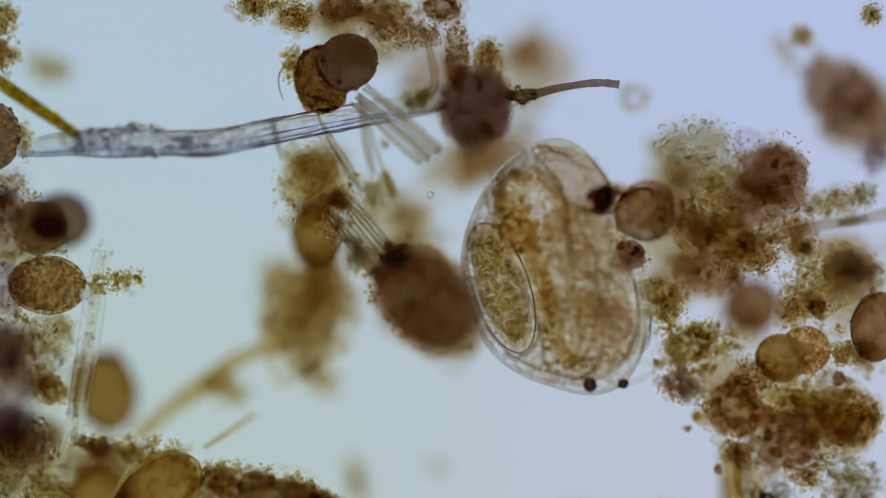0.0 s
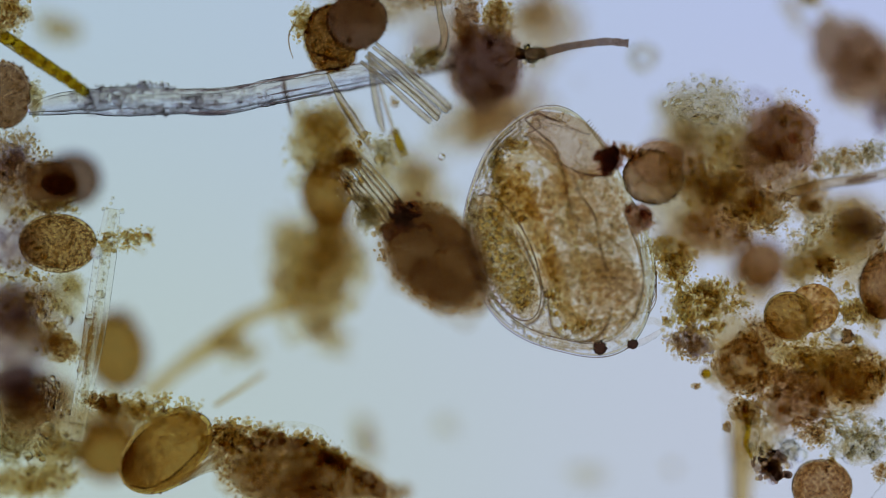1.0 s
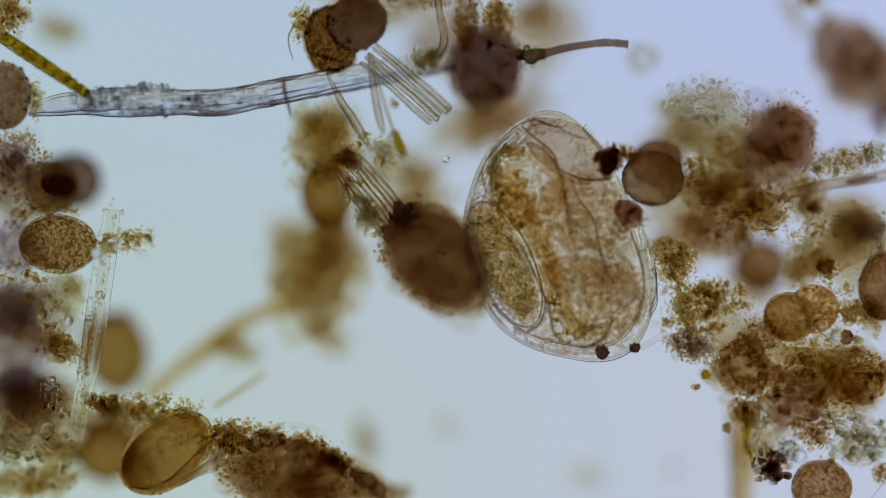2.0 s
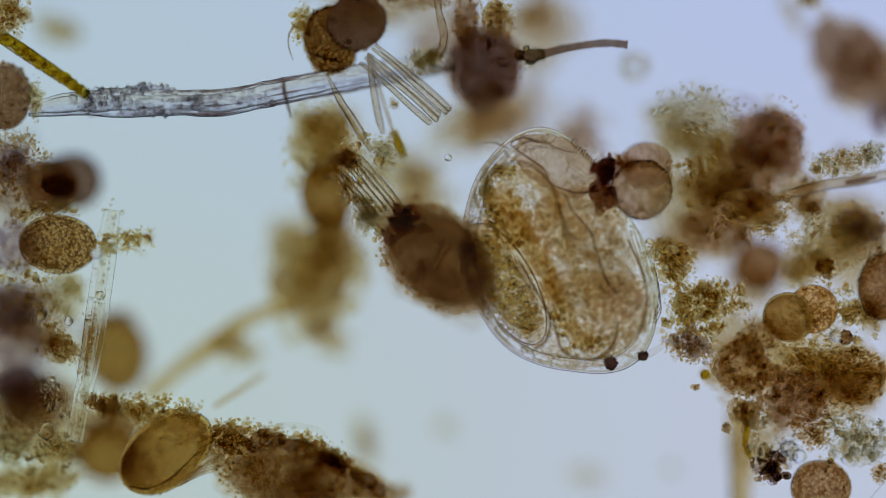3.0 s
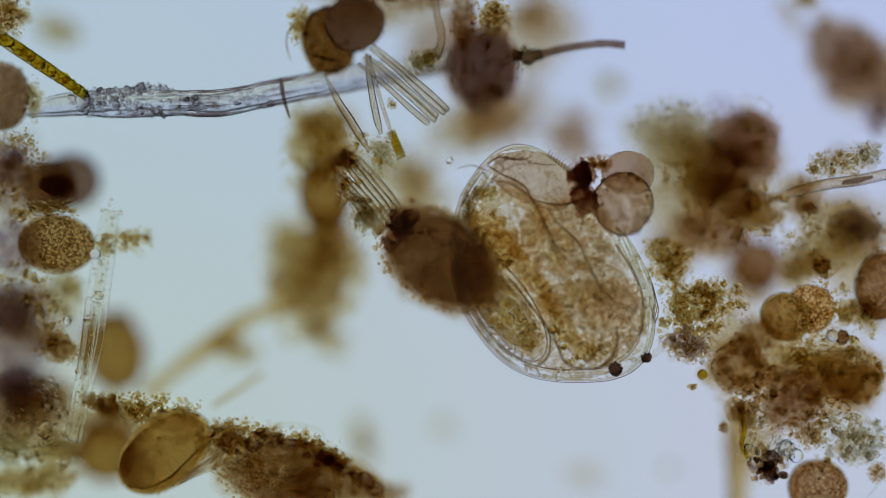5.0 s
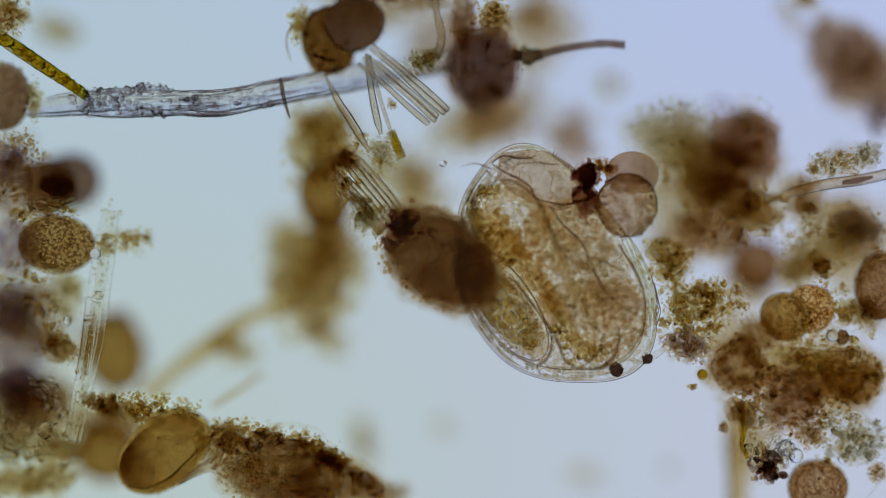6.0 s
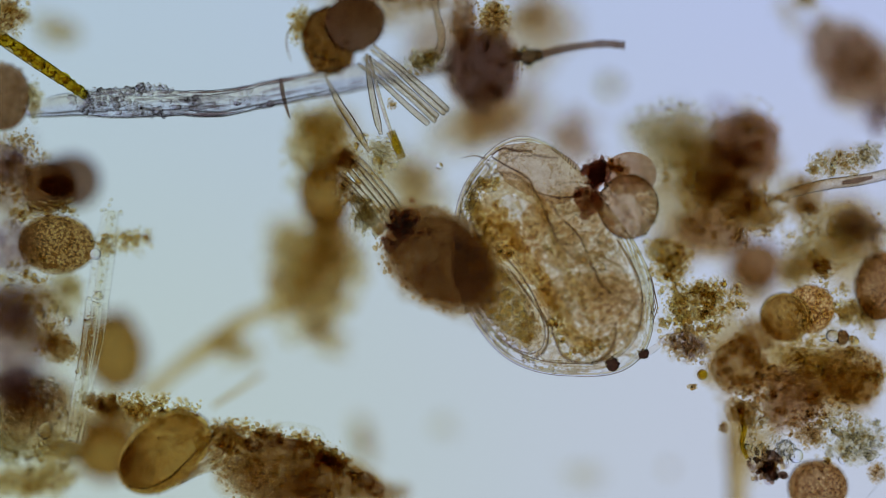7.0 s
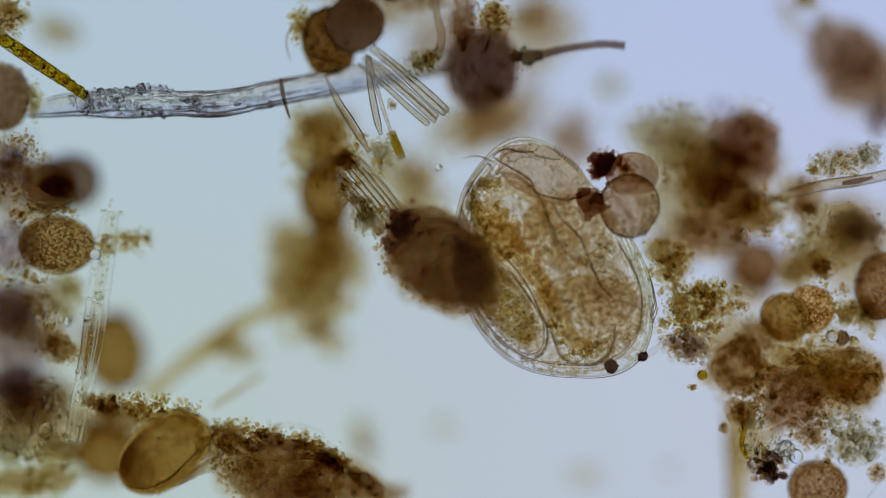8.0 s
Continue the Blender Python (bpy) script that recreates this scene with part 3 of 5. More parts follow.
    edge_a, edge_r = outline()
    for i in range(260):
        deg, k = rng.uniform(0, 360), 0.9 * rng.random() ** 0.5
        q = k * edge_r[int(deg // 2) % len(edge_r)]
        x, y, l = q * math.cos(radians(deg)), -q * math.sin(radians(deg)), rng.uniform(5, 13)
        u, w = 0.927 * (x + 90) - 0.375 * (y - 46), 0.375 * (x + 90) + 0.927 * (y - 46)
        if (u / 52) ** 2 + (w / 120) ** 2 < 1:
            continue
        pts, way = [(x, y, 18 + rng.normal() * 12)], rng.uniform(0, 6.28)
        for j in range(3):
            way += rng.normal() * 0.9
            px, py, pz = pts[-1]
            pts.append((px + l * math.cos(way), py + l * math.sin(way), pz + rng.normal() * 3))
        w = rng.uniform(0.8, 1.6)
        strands.tube(pts, [w * 0.4, w, w * 0.8, w * 0.4], 6, steps=4)
    for i in range(70):
        deg, k = int(rng.uniform(80, 300)), rng.uniform(0.85, 0.965)
        w = rng.uniform(0.8, 1.9)
        strands.tube(ring(k, 14 + rng.normal() * 6, deg, deg + int(rng.uniform(12, 34)), 4, rng.normal() * 2, rng.normal() * 2), [w * 0.4, w, w * 0.7, w, w * 0.4], 6, wob=0.4, seed=i, steps=3)
    for i in range(1500):
        deg, k = rng.uniform(0, 360), 0.955 * rng.random() ** 0.5 if i % 2 else rng.uniform(0.8, 0.965)
        if 150 < deg < 235 and k < 0.8:
            continue
        q = k * edge_r[int(deg // 2) % len(edge_r)]
        v, f = pebble(1, int(rng.integers(16)))
        s = 1.7 * np.exp(rng.normal() * 0.4) * rng.uniform(0.7, 1.3, 3)
        dust.add(v * s + np.array((q * math.cos(radians(deg)), -q * math.sin(radians(deg)), 14 + rng.normal() * 11)), f)
    part("tissue_strand_layer", strands, STRAND, ob, kind="stuff")
    part("tissue_granule_layer", dust, SPECK, ob, kind="stuff")
    # folds of the body wall
    head = [(-100, -44), (-112, -84), (-113, -118), (-100, -146), (-76, -162), (-46, -166), (-20, -154), (2, -126), (14, -88), (24, -35), (42, 4)]
    trunk = [(-69, -1), (-44, 55), (-23, 109), (-28, 142), (-46, 162), (-74, 166)]
    sack = [(-18, 108), (-14, 142), (-5, 174), (32, 194), (69, 187), (89, 161), (96, 132)]
    waist = [(24, -104), (40, -66), (64, -30), (74, 16), (84, 60), (104, 92)]
    side = [(128, -8), (146, 40), (152, 90), (140, 140), (122, 166)]
    for line, z, w in ((head, 26, 2.3), (trunk, 24, 2.6), (sack, 24, 2.6), (waist, 22, 1.8), (side, 20, 1.6)):
        mid = np.mean(line, axis=0)
        for k, off in ((1.0, 1.0), (0.93, 0.7)):
            pts = [(mid[0] + (x - mid[0]) * k, mid[1] + (y - mid[1]) * k, z) for x, y in line]
            part("body_fold", Soup().tube(pts, [w * 0.5 * off, w * off, w * 0.7 * off, w * off, w * 0.5 * off], 8, 1, 0.25, int(w * 10)), LINE if k == 1.0 else STRAND, ob)
    part("gut_edge", Soup().tube([(-52, -24, 20), (-26, 20, 20), (-8, 70, 20), (4, 120, 18), (14, 150, 16)], [0.8, 2.0, 1.4, 1.9, 0.8], 6, 1, 0.3), STRAND, gut)
    part("gut_edge", Soup().tube([(-2, -120, 20), (12, -75, 20), (20, -30, 20), (34, 30, 20), (46, 84, 18), (50, 130, 16)], [0.8, 1.8, 1.2, 2.0, 1.6, 0.8], 6, 1, 0.3), STRAND, gut)
    waves = Soup()
    for i in range(60):
        x, y, l = rng.uniform(-10, 95), rng.uniform(-92, 165), rng.uniform(8, 22)
        h, tilt = rng.uniform(-5, 5), rng.uniform(-0.5, 1.2)
        waves.tube([(x, y, 22), (x + l * 0.5, y + h + tilt * l * 0.5, 24), (x + l, y - h * 0.5 + tilt * l, 23), (x + 1.5 * l, y + h + tilt * 1.5 * l, 21)], [0.7, 2.0, 1.5, 0.6], 6, steps=4)
    part("tissue_fold_layer", waves, STRAND, ob, kind="stuff")
    cells = Soup()
    ang, rad = outline()
    for i in range(18):
        deg = 92 + 9.5 * i + rng.uniform(-3, 3)
        q = rad[int(deg // 2)]
        pts = []
        for k, off in ((0.95, 0), (0.9, rng.uniform(-4, 4)), (0.84, rng.uniform(-3, 8))):
            pts.append((k * q * math.cos(radians(deg + off)), -k * q * math.sin(radians(deg + off)), 18 + 16 * (0.95 - k) * 10))
        cells.tube(pts, [0.7, 1.3, 0.7], 5, steps=4)
    part("cell_edge_layer", cells, LINE, shell, kind="stuff")
    for i in range(5):
        x, y = 78 + 5 * i, -20 + 36 * i
        limb = limbs[i] = part("limb", Soup().tube([(x - 45, y, 10), (x - 10, y - 6, 16), (x + 22, y + 6, 18), (x + 42, y + 26, 12)], [9, 11, 9, 5], 10, 0.7, 0.1, i), FLESH, ob)
        hairs = Soup()
        for j in range(7):
            hx, hy = x + 10 + 5 * j, y - 2 + 4 * j
            hairs.tube([(hx, hy, 20), (hx + 8, hy + 12, 22), (hx + 9, hy + 28, 18)], [1.2, 1.0, 0.5], 5, steps=3)
        part("limb_bristles", hairs, STRAND, limb, kind="stuff")
    # strands of muscle
    fibres = Soup()
    for i in range(26):
        x, y, a = rng.uniform(-60, 100), rng.uniform(-140, 120), rng.uniform(0, 6.28)
        if abs(x) < 130 and (x / 150) ** 2 + (y / 215) ** 2 < 0.8:
            l = rng.uniform(18, 48)
            b = a + rng.uniform(-0.7, 0.7)
            fibres.tube([(x, y, 34), (x + l * math.cos(a), y + l * math.sin(a), 38), (x + l * (math.cos(a) + math.cos(b)), y + l * (math.sin(a) + math.sin(b)), 32)],
                        [0.5, 1.5, 0.5], 6, steps=5)
    part("muscle_strands", fibres, STRAND, ob, kind="stuff")
    # head: eye, ocellus, beak and antenna
    part("eye", Soup().blob((76, 205, 8), (11.5, 11, 9), 20, 0.16, 4.5, 4, 3), EYE_BLACK, ob, "round black compound eye")
    part("ocellus", Soup().blob((134, 199, 8), (9, 8.5, 7), 0, 0.16, 4.5, 4, 4), EYE_BLACK, ob, "small black eye spot")
    part("beak", Soup().tube([(120, 205, 4), (150, 196, 6), (176, 182, 6), (192, 168, 4)], [4, 6, 5, 1.5], 10), SHELL, ob)
    part("antenna", Soup().tube([(140, 180, 12), (152, 160, 16), (172, 158, 16), (186, 166, 14)], [5, 7, 6, 3], 10, 0.8, 0.15), FLESH, ob)
    hair = Soup()
    for i in range(4):
        hair.tube([(160, 150 - 6 * i, 10), (176, 120 - 10 * i, 8), (172, 80 - 12 * i, 6)], [1.2, 1.0, 0.5], 5)
    part("antenna_bristles", hair, LINE, ob, kind="stuff")
    folds = Soup()
    for i in range(4):
        folds.tube([(128 + 7 * i, -8 - 6 * i, 8), (146 + 4 * i, 46, 14), (150 + 5 * i, 96, 14), (134 + 7 * i, 146 + 3 * i, 8)], [0.8, 2.0, 1.5, 2.2, 0.8], 6, wob=0.3, seed=i)
    part("antenna_fold_layer", folds, STRAND, ob, kind="stuff")
    hair = Soup().tube([(-60, -190, 20), (-85, -206, 24), (-112, -206, 24)], [1.4, 1.1, 0.4], 5)
    part("tail_bristle", hair, LINE, ob)
    return ob


flea = water_flea()

# ---- things that the flea pushes about ----
pushed = thing("pollen_grain", 1156, 314, 205, "pale brown two-lobed pollen grain beside the water flea", "pollen", "pollen grains")
part("grain_body", Soup().blob((0, 0, 0), (53, 57, 43), 0, 0.025, 1.5, 5, 5), PALE, pushed)
part("air_sac", Soup().blob((10, -56, 0), (48, 42, 42), 0, 0.025, 1.5, 5, 6).outside((0, 0, 0), (52, 56, 42)), CAP, pushed, "rounded brown air sac")
part("surface_fleck_layer", Soup().grains(220, (0, 0, 0), (52, 56, 43), 1.5, 6, 0.99, 0.04), FLECK, pushed, kind="stuff")
part("surface_bead_layer", Soup().grains(460, (0, 0, 0), (53, 57, 43), 2.3, 16, 0.99, 0.03), SPECK, pushed, kind="stuff")
black_bits = clump("blackish red crumbs stuck beside the pollen grain", 1078, 283, 222, (27, 34, 16), 20, [REDDISH, PLUM, REDDISH], 5, 80, 3.5, DARK_GRAIN, 7, 0.3, dense=2)
part("lump", Soup().blob((26, -14, 4), (26, 13, 10), 8, 0.3, 3.0, 4, 71), PLUM, black_bits)
part("crumb_layer", Soup().grains(60, (30, -12, 4), (30, 14, 10), 4.2, 72, 0, 0, 8), DARK_CRUMB, black_bits, kind="stuff")
red_bit = clump("dark red crumb under the pollen grain", 1130, 386, 170, (36, 30, 22), 0, [REDDISH, UMBER], 3, 30, 4, DARK_GRAIN, 8, 0.15)
drift = clump("loose brown debris heap with a reddish spot", 1372, 262, 140, (84, 104, 50), 8, [RUST, PLUM, OCHRE], 2, 200, 4.0, DARK_GRAIN, 61, 0.2)
for i in range(3):
    part("lump", Soup().blob((18, -22, 16), (54 - 3 * i, 58 - 4 * i, 34 - 2 * i), 0, 0.24, 2.6, 4, 60 + i), (PLUM, VEIL, SLATE)[i], drift, "rounded dark plum lump")
part("lump", Soup().blob((0, 36, 4), (46, 48, 24), 0, 0.24, 2.6, 4, 66), PLUM, drift)
for i in range(2):
    part("lump", Soup().blob((-24 + 8 * i, -24 + 50 * i, 0), (38, 70, 26), 4, 0.2, 2.4, 4, 76 + i), (SLATE, PLUM)[i], drift)
# Coloured dot put in for the bright light that comes through here.
part("spot", Soup().blob((24, -16, 58), (9, 9, 5), 0, 0.05, 2, 3, 3), REDDISH, drift, "small orange-red spot for light through the lump")
part("granule_layer", Soup().grains(170, (16, -20, 54), (54, 56, 12), 2.6, 67, 0, 0), GRAIN, drift, kind="stuff")
green = clump("pale olive flocculent debris of fine granules", 1240, 205, 90, (95, 80, 40), 15, [FLOC, OLIVE, FLOC], 2, 240, 4.5, CLEAR_GRAIN, 9, 0.2, shell=0.3, spread=0.9)
part("granule_layer", Soup().grains(240, (6, -20, 98), (84, 54, 14), 2.8, 68, 0, 0), CLEAR_GRAIN, green, kind="stuff")
brown_haze = clump("soft brown debris drifting under the flea", 1210, 290, 75, (62, 66, 30), 0, [PLUM, RUST], 5, 0, seed=62, sub=3)
loop = thing("debris_ring", 1138, 102, 110, "small pale ring of granular debris", "debris")
part("ring_body", Soup().tube([(22 * math.cos(a), 20 * math.sin(a), 0) for a in np.linspace(0, 6.28, 18)], [7, 8, 6, 8], 8, 1, 0.2), OLIVE, loop)
part("crust", Soup().grains(40, (0, 0, 0), (24, 22, 9), 4, 5, 0.8, 0.4), CLEAR_GRAIN, loop, kind="stuff")

# ---- upper middle ----
top = thing("pollen_grain", 586, 68, 180, "two-lobed brown pollen grain with a dark air sac", "pollen", "pollen grains")
grain = part("grain_body", Soup().blob((0, 0, 0), (49, 59, 26), -8, 0.02, 1.5, 5, 21).outside((46, -30, 0), (53, 50, 90)), BROWN, top)
part("inner_wall", Soup().blob((0, 0, 0), (44, 54, 20), -8, 0.03, 1.5, 5, 22).outside((46, -30, 0), (53, 50, 90)), INNER, grain)
part("air_sac", Soup().blob((46, -30, 2), (54, 51, 30), -20, 0.02, 1.5, 5, 23), SAC, top, "dark brown air sac")
for i in range(4):
    part("sac_contents", Soup().blob((46, -30, 2), (51 - 2 * i, 49 - 3 * i, 22 - i), -20, 0.1, 2.4, 4, 26 + i), UMBER, top)
part("air_sac", Soup().blob((4, 40, -8), (40, 24, 16), -8, 0.03, 1.5, 5, 24).outside((0, 0, 0), (49, 58, 90)), BROWN, top)
part("surface_fleck_layer", Soup().grains(320, (0, 0, 0), (48, 58, 26), 1.3, 25, 0.99, 0.04, -8).outside((46, -30, 0), (53, 50, 90)), FLECK, top, kind="stuff")
part("surface_bead_layer", Soup().grains(620, (0, 0, 0), (49, 59, 26), 2.0, 27, 0.99, 0.03, -8).outside((46, -30, 0), (53, 50, 90)), GRAIN, top, kind="stuff")
part("surface_fleck_layer", Soup().grains(260, (46, -30, 2), (54, 51, 30), 1.6, 28, 0.99, 0.04, -20), FLECK, top, kind="stuff")
part("wall_wrinkle_layer", wrinkles(90, (49, 59, 26), -8, 5).outside((46, -30, 0), (53, 50, 90)), STRAND, top, kind="stuff")
part("wall_fold", Soup().tube([(-42, 22, 10), (-22, 30, 20), (4, 38, 20), (26, 42, 12)], [1, 2.4, 2.2, 1], 8, wob=0.3), EDGE, top)
clump("dark brown debris heap over a tuft of fibres", 735, -12, 150, (80, 34, 34), 0, [UMBER, RUST], 4, 120, 4.5, DARK_GRAIN, 23, 0.2)
clump("dark purple-brown rounded debris heap", 858, 118, 150, (64, 78, 46), 4, [PLUM, UMBER, SLATE], 3, 60, 3.6, DARK_GRAIN, 24, 0.14, 0.9, dense=10)
clump("upright dark brown debris strand", 826, 26, 160, (25, 70, 28), 0, [UMBER, RUST, PLUM], 4, 120, 4, DARK_GRAIN, 25, 0.2, 0.8, dense=1)
clump("ochre grainy debris beside the dark heap", 880, 30, 200, (34, 42, 24), 0, [OCHRE, RUST], 2, 130, 4.0, GRAIN, 26)
clump("soft brown debris deep in the water", 945, 25, 60, (60, 50, 28), 0, [RUST, OCHRE], 4, 0, seed=27, sub=3)
clump("soft brown debris under the dark heap", 880, 205, 40, (120, 70, 26), -12, [RUST, OCHRE, PLUM], 5, 0, seed=28, sub=3)
clump("pale tangle of fine granular strands", 756, 100, 195, (40, 24, 14), -20, [FLOC], 2, 70, 4.5, CLEAR_GRAIN, 29, 0.25)
stick = fibre("thin dark stick with a notched end", 1020, 82, 190, [(-104, 16, 0), (-60, 12, 0), (-20, 2, 0), (30, -6, 0), (60, -8, 0), (92, -5, 0)], [7, 12, 7, 6, 8, 6, 7], DARK_STEM, "stick", "stick", 0.9, 0.3)
part("crust", Soup().grains(46, (-78, 14, 2), (26, 20, 10), 3.6, 5, 0.5, 0.6, 0, 2), CLEAR_GRAIN, stick, kind="stuff")
for x, y, r in ((-80, 18, 14), (-100, 14, 10), (-62, 14, 8), (-88, 2, 6)):
    part("bead", Soup().blob((x, y, 10), (r, r * 0.95, r * 0.7), 0, 0.04, 1.5, 3, r), BUBBLE, stick, "clear round bead")
rng = np.random.default_rng(30)
for i in range(5):
    u = (i - 2) * 10 + rng.uniform(-3, 3)
    x, y, bend, l = 724 + 0.65 * u, 152 - 0.76 * u, rng.uniform(-3, 3), rng.uniform(-10, 8)
    fibre("pale stiff tubular plant hair in a tuft", x, y, 206 + rng.uniform(-4, 10), [(-72, -60, -14), (-30, -26 + bend, -2), (16, 16 - bend, 4), (56 + l, 52 + l, 4), (62 + l, 57 + l, 3)], [3, 4.4, 5.2, 5.8, 5.6, 3], STRAW, "plant_hair", "plant fibre", 0.8, 0.03, 0.72, HOLLOW, 30 + i, "tuft of plant hairs")
fibre("clear curled thread beside the dark strand", 776, 40, 205, [(-4, -60, 0), (2, -20, 0), (10, 16, 0), (8, 44, 0), (-12, 56, 0), (-30, 64, 0)], [6, 6, 7, 6, 5, 4], STRAW, "thread", "thread", 0.8, 0.15, 0.7, HOLLOW, 38)
granule_bed("clear granules on the curled thread", 766, 104, 205, 34, 14, -10, 140, 2.8, 39, CLEAR_GRAIN, CRUMB, True)
clump("small golden grains stuck to the pollen grain", 535, 40, 185, (22, 40, 16), 10, [OCHRE], 2, 70, 4, GRAIN, 31)
fibre("fine curved hair beside the pollen grain", 516, 70, 195, [(8, -32, 0), (-4, -10, 0), (-4, 12, 0), (3, 34, 0)], [1.2, 1.4, 1.3, 0.8], LINE, "fine_hair", "hair", 1, 0)

# ---- long clear fibre and the alga on it ----
tube = fibre("long clear plant fibre with a granular crust", 375, 170, 203, [(-325, 24, -6), (-250, 12, -2), (-160, 10, 2), (-60, 10, 5), (20, 10, 6), (110, -8, -4), (220, -30, -20), (330, -50, -36), (430, -68, -48)],
             [10, 21, 25, 24, 23, 23, 24, 22, 20, 18], GLASSY, flat=0.8, wob=0.06, inner=0.6, inner_wall=ICE)
crust = Soup()
for i, (dx, dy, w, h, n) in enumerate([(-190, 4, 66, 22, 170), (-110, -14, 52, 10, 100), (-110, 26, 60, 10, 80), (-30, 8, 60, 20, 90), (-215, 8, 34, 20, 50), (60, 4, 60, 20, 50)]):
    crust.grains(n, (dx, dy, 12), (w, h, 16), 3.0, 70 + i, 0, 0)
part("crust", crust, FROST, tube, kind="stuff")
lines, rng = Soup(), np.random.default_rng(78)
for i in range(60):
    x, l, w = rng.uniform(-235, 20), rng.uniform(10, 22), rng.uniform(0.9, 1.9)
    y = 11 + rng.uniform(-19, 19)
    lines.tube([(x, y, 14), (x + l, y + rng.normal() * 2, 17), (x + 2 * l, y + rng.normal() * 2, 14)], [w * 0.4, w, w * 0.4], 6, 1, 0.3, i, 4)
part("wall_ridge_layer", lines, FROST, tube, kind="stuff")
dashes = Soup()
rng = np.random.default_rng(77)
for i in range(90):
    x = rng.uniform(-220, 320)
    edge = rng.choice([-20, -17, 17, 20, 8, -6])
    y = np.interp(x, [-210, 20, 110, 330], [12, 10, -8, -50]) + edge + rng.normal() * 1.5
    dashes.blob((x, y, rng.uniform(4, 14) - max(0, x - 20) * 0.11), (rng.uniform(5, 16), rng.uniform(1.2, 2.6), 2), -5 if x < 40 else -12, 0.25, 2, 2, i)
part("wall_thickening", dashes, SLATE, tube, kind="stuff")
for off, w in ((-19, 1.7), (18, 1.7), (4, 0.9)):
    part("wall_line", Soup().tube([(-70, 10 + off, 8), (20, 10 + off, 6), (110, -8 + off, -4), (220, -30 + off, -20), (330, -50 + off, -36)], [w * 0.3, w, w * 0.5, w * 1.3, w * 0.7, w * 1.2], 8, 0.8, 0.5, int(off + 40)), DUSK, tube)
fibre("short dark bristle across the clear fibre", 507, 172, 228, [(-6, -36, 0), (-3, -12, 0), (3, 12, 0), (10, 34, 0)], [2, 4, 3, 1.5], DARK_STEM, "bristle", "bristle", 1, 0.1)
alga = fibre("yellow-green algal filament with a row of cells", 68, 108, 218, [(-90, -62, -14), (-40, -28, -6), (20, 12, 0), (76, 50, 4)], [12, 12, 12, 11, 8], ALGA_WALL, "algal_filament", "alga", 1, 0.02)
for i in range(8):
    u = -52 + 18.5 * i
    part("cell", Soup().blob((u, u * 0.68 - 2, -4 + i), (14.5, 9.8, 8.6), 34, 0.24, 3, 3, 80 + i), CHLORO, alga, "yellow-green cell contents")
part("cell_speck_layer", Soup().grains(120, (8, 4, 2), (84, 6, 7), 2.0, 9, 0, 0, 34), DARK_CRUMB, alga, kind="stuff")

# ---- left edge ----
round_grain("brown round pollen grain at the clump", 8, 168, 186, (48, 60, 40), 0, CAP, None, 90, fleck=240)
clump("pale granular debris at the end of the fibre", 62, 175, 195, (18, 44, 16), 0, [OLIVE], 2, 60, 4, CLEAR_GRAIN, 91)
clump("brown debris above the algal filament", 15, 25, 185, (44, 46, 30), 20, [OCHRE, RUST], 4, 160, 4, DARK_GRAIN, 92)
clump("soft olive floc deep in the water", 108, 50, 40, (56, 34, 16), 10, [OLIVE, OCHRE], 3, 0, seed=93, sub=3)
clump("blue-black crumbly debris heap", 12, 288, 150, (66, 62, 40), 0, [SLATE, PLUM, SLATE], 4, 120, 5, DARK_GRAIN, 94)
round_grain("blurred dark purple-brown pollen grain", 128, 318, 95, (56, 52, 46), 0, DUSK, SLATE, 95)
round_grain("pale brown round pollen grain", 90, 330, 150, (52, 50, 30), 0, PALE, None, 96)
round_grain("small dark oval spore with a rough wall", 104, 326, 214, (30, 19, 24), 5, BROWN, None, 97, "spore", "spore", "", 120)
round_grain("brown pollen grain with a netted wall", 102, 430, 190, (70, 53, 48), 4, NETTED, None, 98, fleck=20)
clump("blue-black half of the netted pollen grain", 26, 436, 150, (58, 56, 34), 0, [SLATE, PLUM], 3, 40, 4, DARK_GRAIN, 99, 0.05, 0.8, dense=1)
granule_bed("yellowish granules on the netted pollen grain", 80, 370, 205, 64, 10, -5, 220, 2.2, 100)
granule_bed("golden granules on the upright fibre", 225, 426, 168, 50, 15, -4, 300, 2.4, 101)
up = fibre("upright clear plant fibre with fine granules", 165, 560, 200, [(34, -190, -4), (22, -110, 0), (8, -10, 3), (-8, 90, 3), (-34, 220, -4)], [14, 19, 20, 18, 15], FAINT, flat=0.6, wob=0.03, inner=0.5, inner_wall=FAINT)
g = Soup()
for i in range(9):
    g.grains(16, (34 - i * 8, -180 + i * 46, 8), (20, 30, 10), 2.6, 110 + i, 0.3, 0.8)
part("crust", g, CLEAR_GRAIN, up, kind="stuff")
fibre("slender clear fibre lying along the upright one", 150, 590, 206, [(36, -170, 0), (22, -40, 2), (4, 80, 2), (-10, 150, 0)], [4, 5, 5, 3], FAINT, "plant_hair", "plant fibre", 0.8, 0.03)
clump("pale yellow debris around the upright fibre", 120, 520, 160, (46, 60, 18), 0, [FLOC, OLIVE], 2, 60, 4, CLEAR_GRAIN, 102, 0.2)
clump("blue-black debris mass with a rough edge", 28, 540, 130, (76, 62, 44), 0, [SLATE, PLUM, SLATE], 4, 80, 5, DARK_GRAIN, 103)
clump("brown grainy debris rim", 105, 610, 190, (52, 30, 20), 30, [RUST, OCHRE], 4, 150, 4.0, DARK_GRAIN, 104, 0.2)
round_grain("blurred amber pollen grain with a dark cap", 205, 622, 54, (60, 76, 52), -12, AMBER, OCHRE, 105)
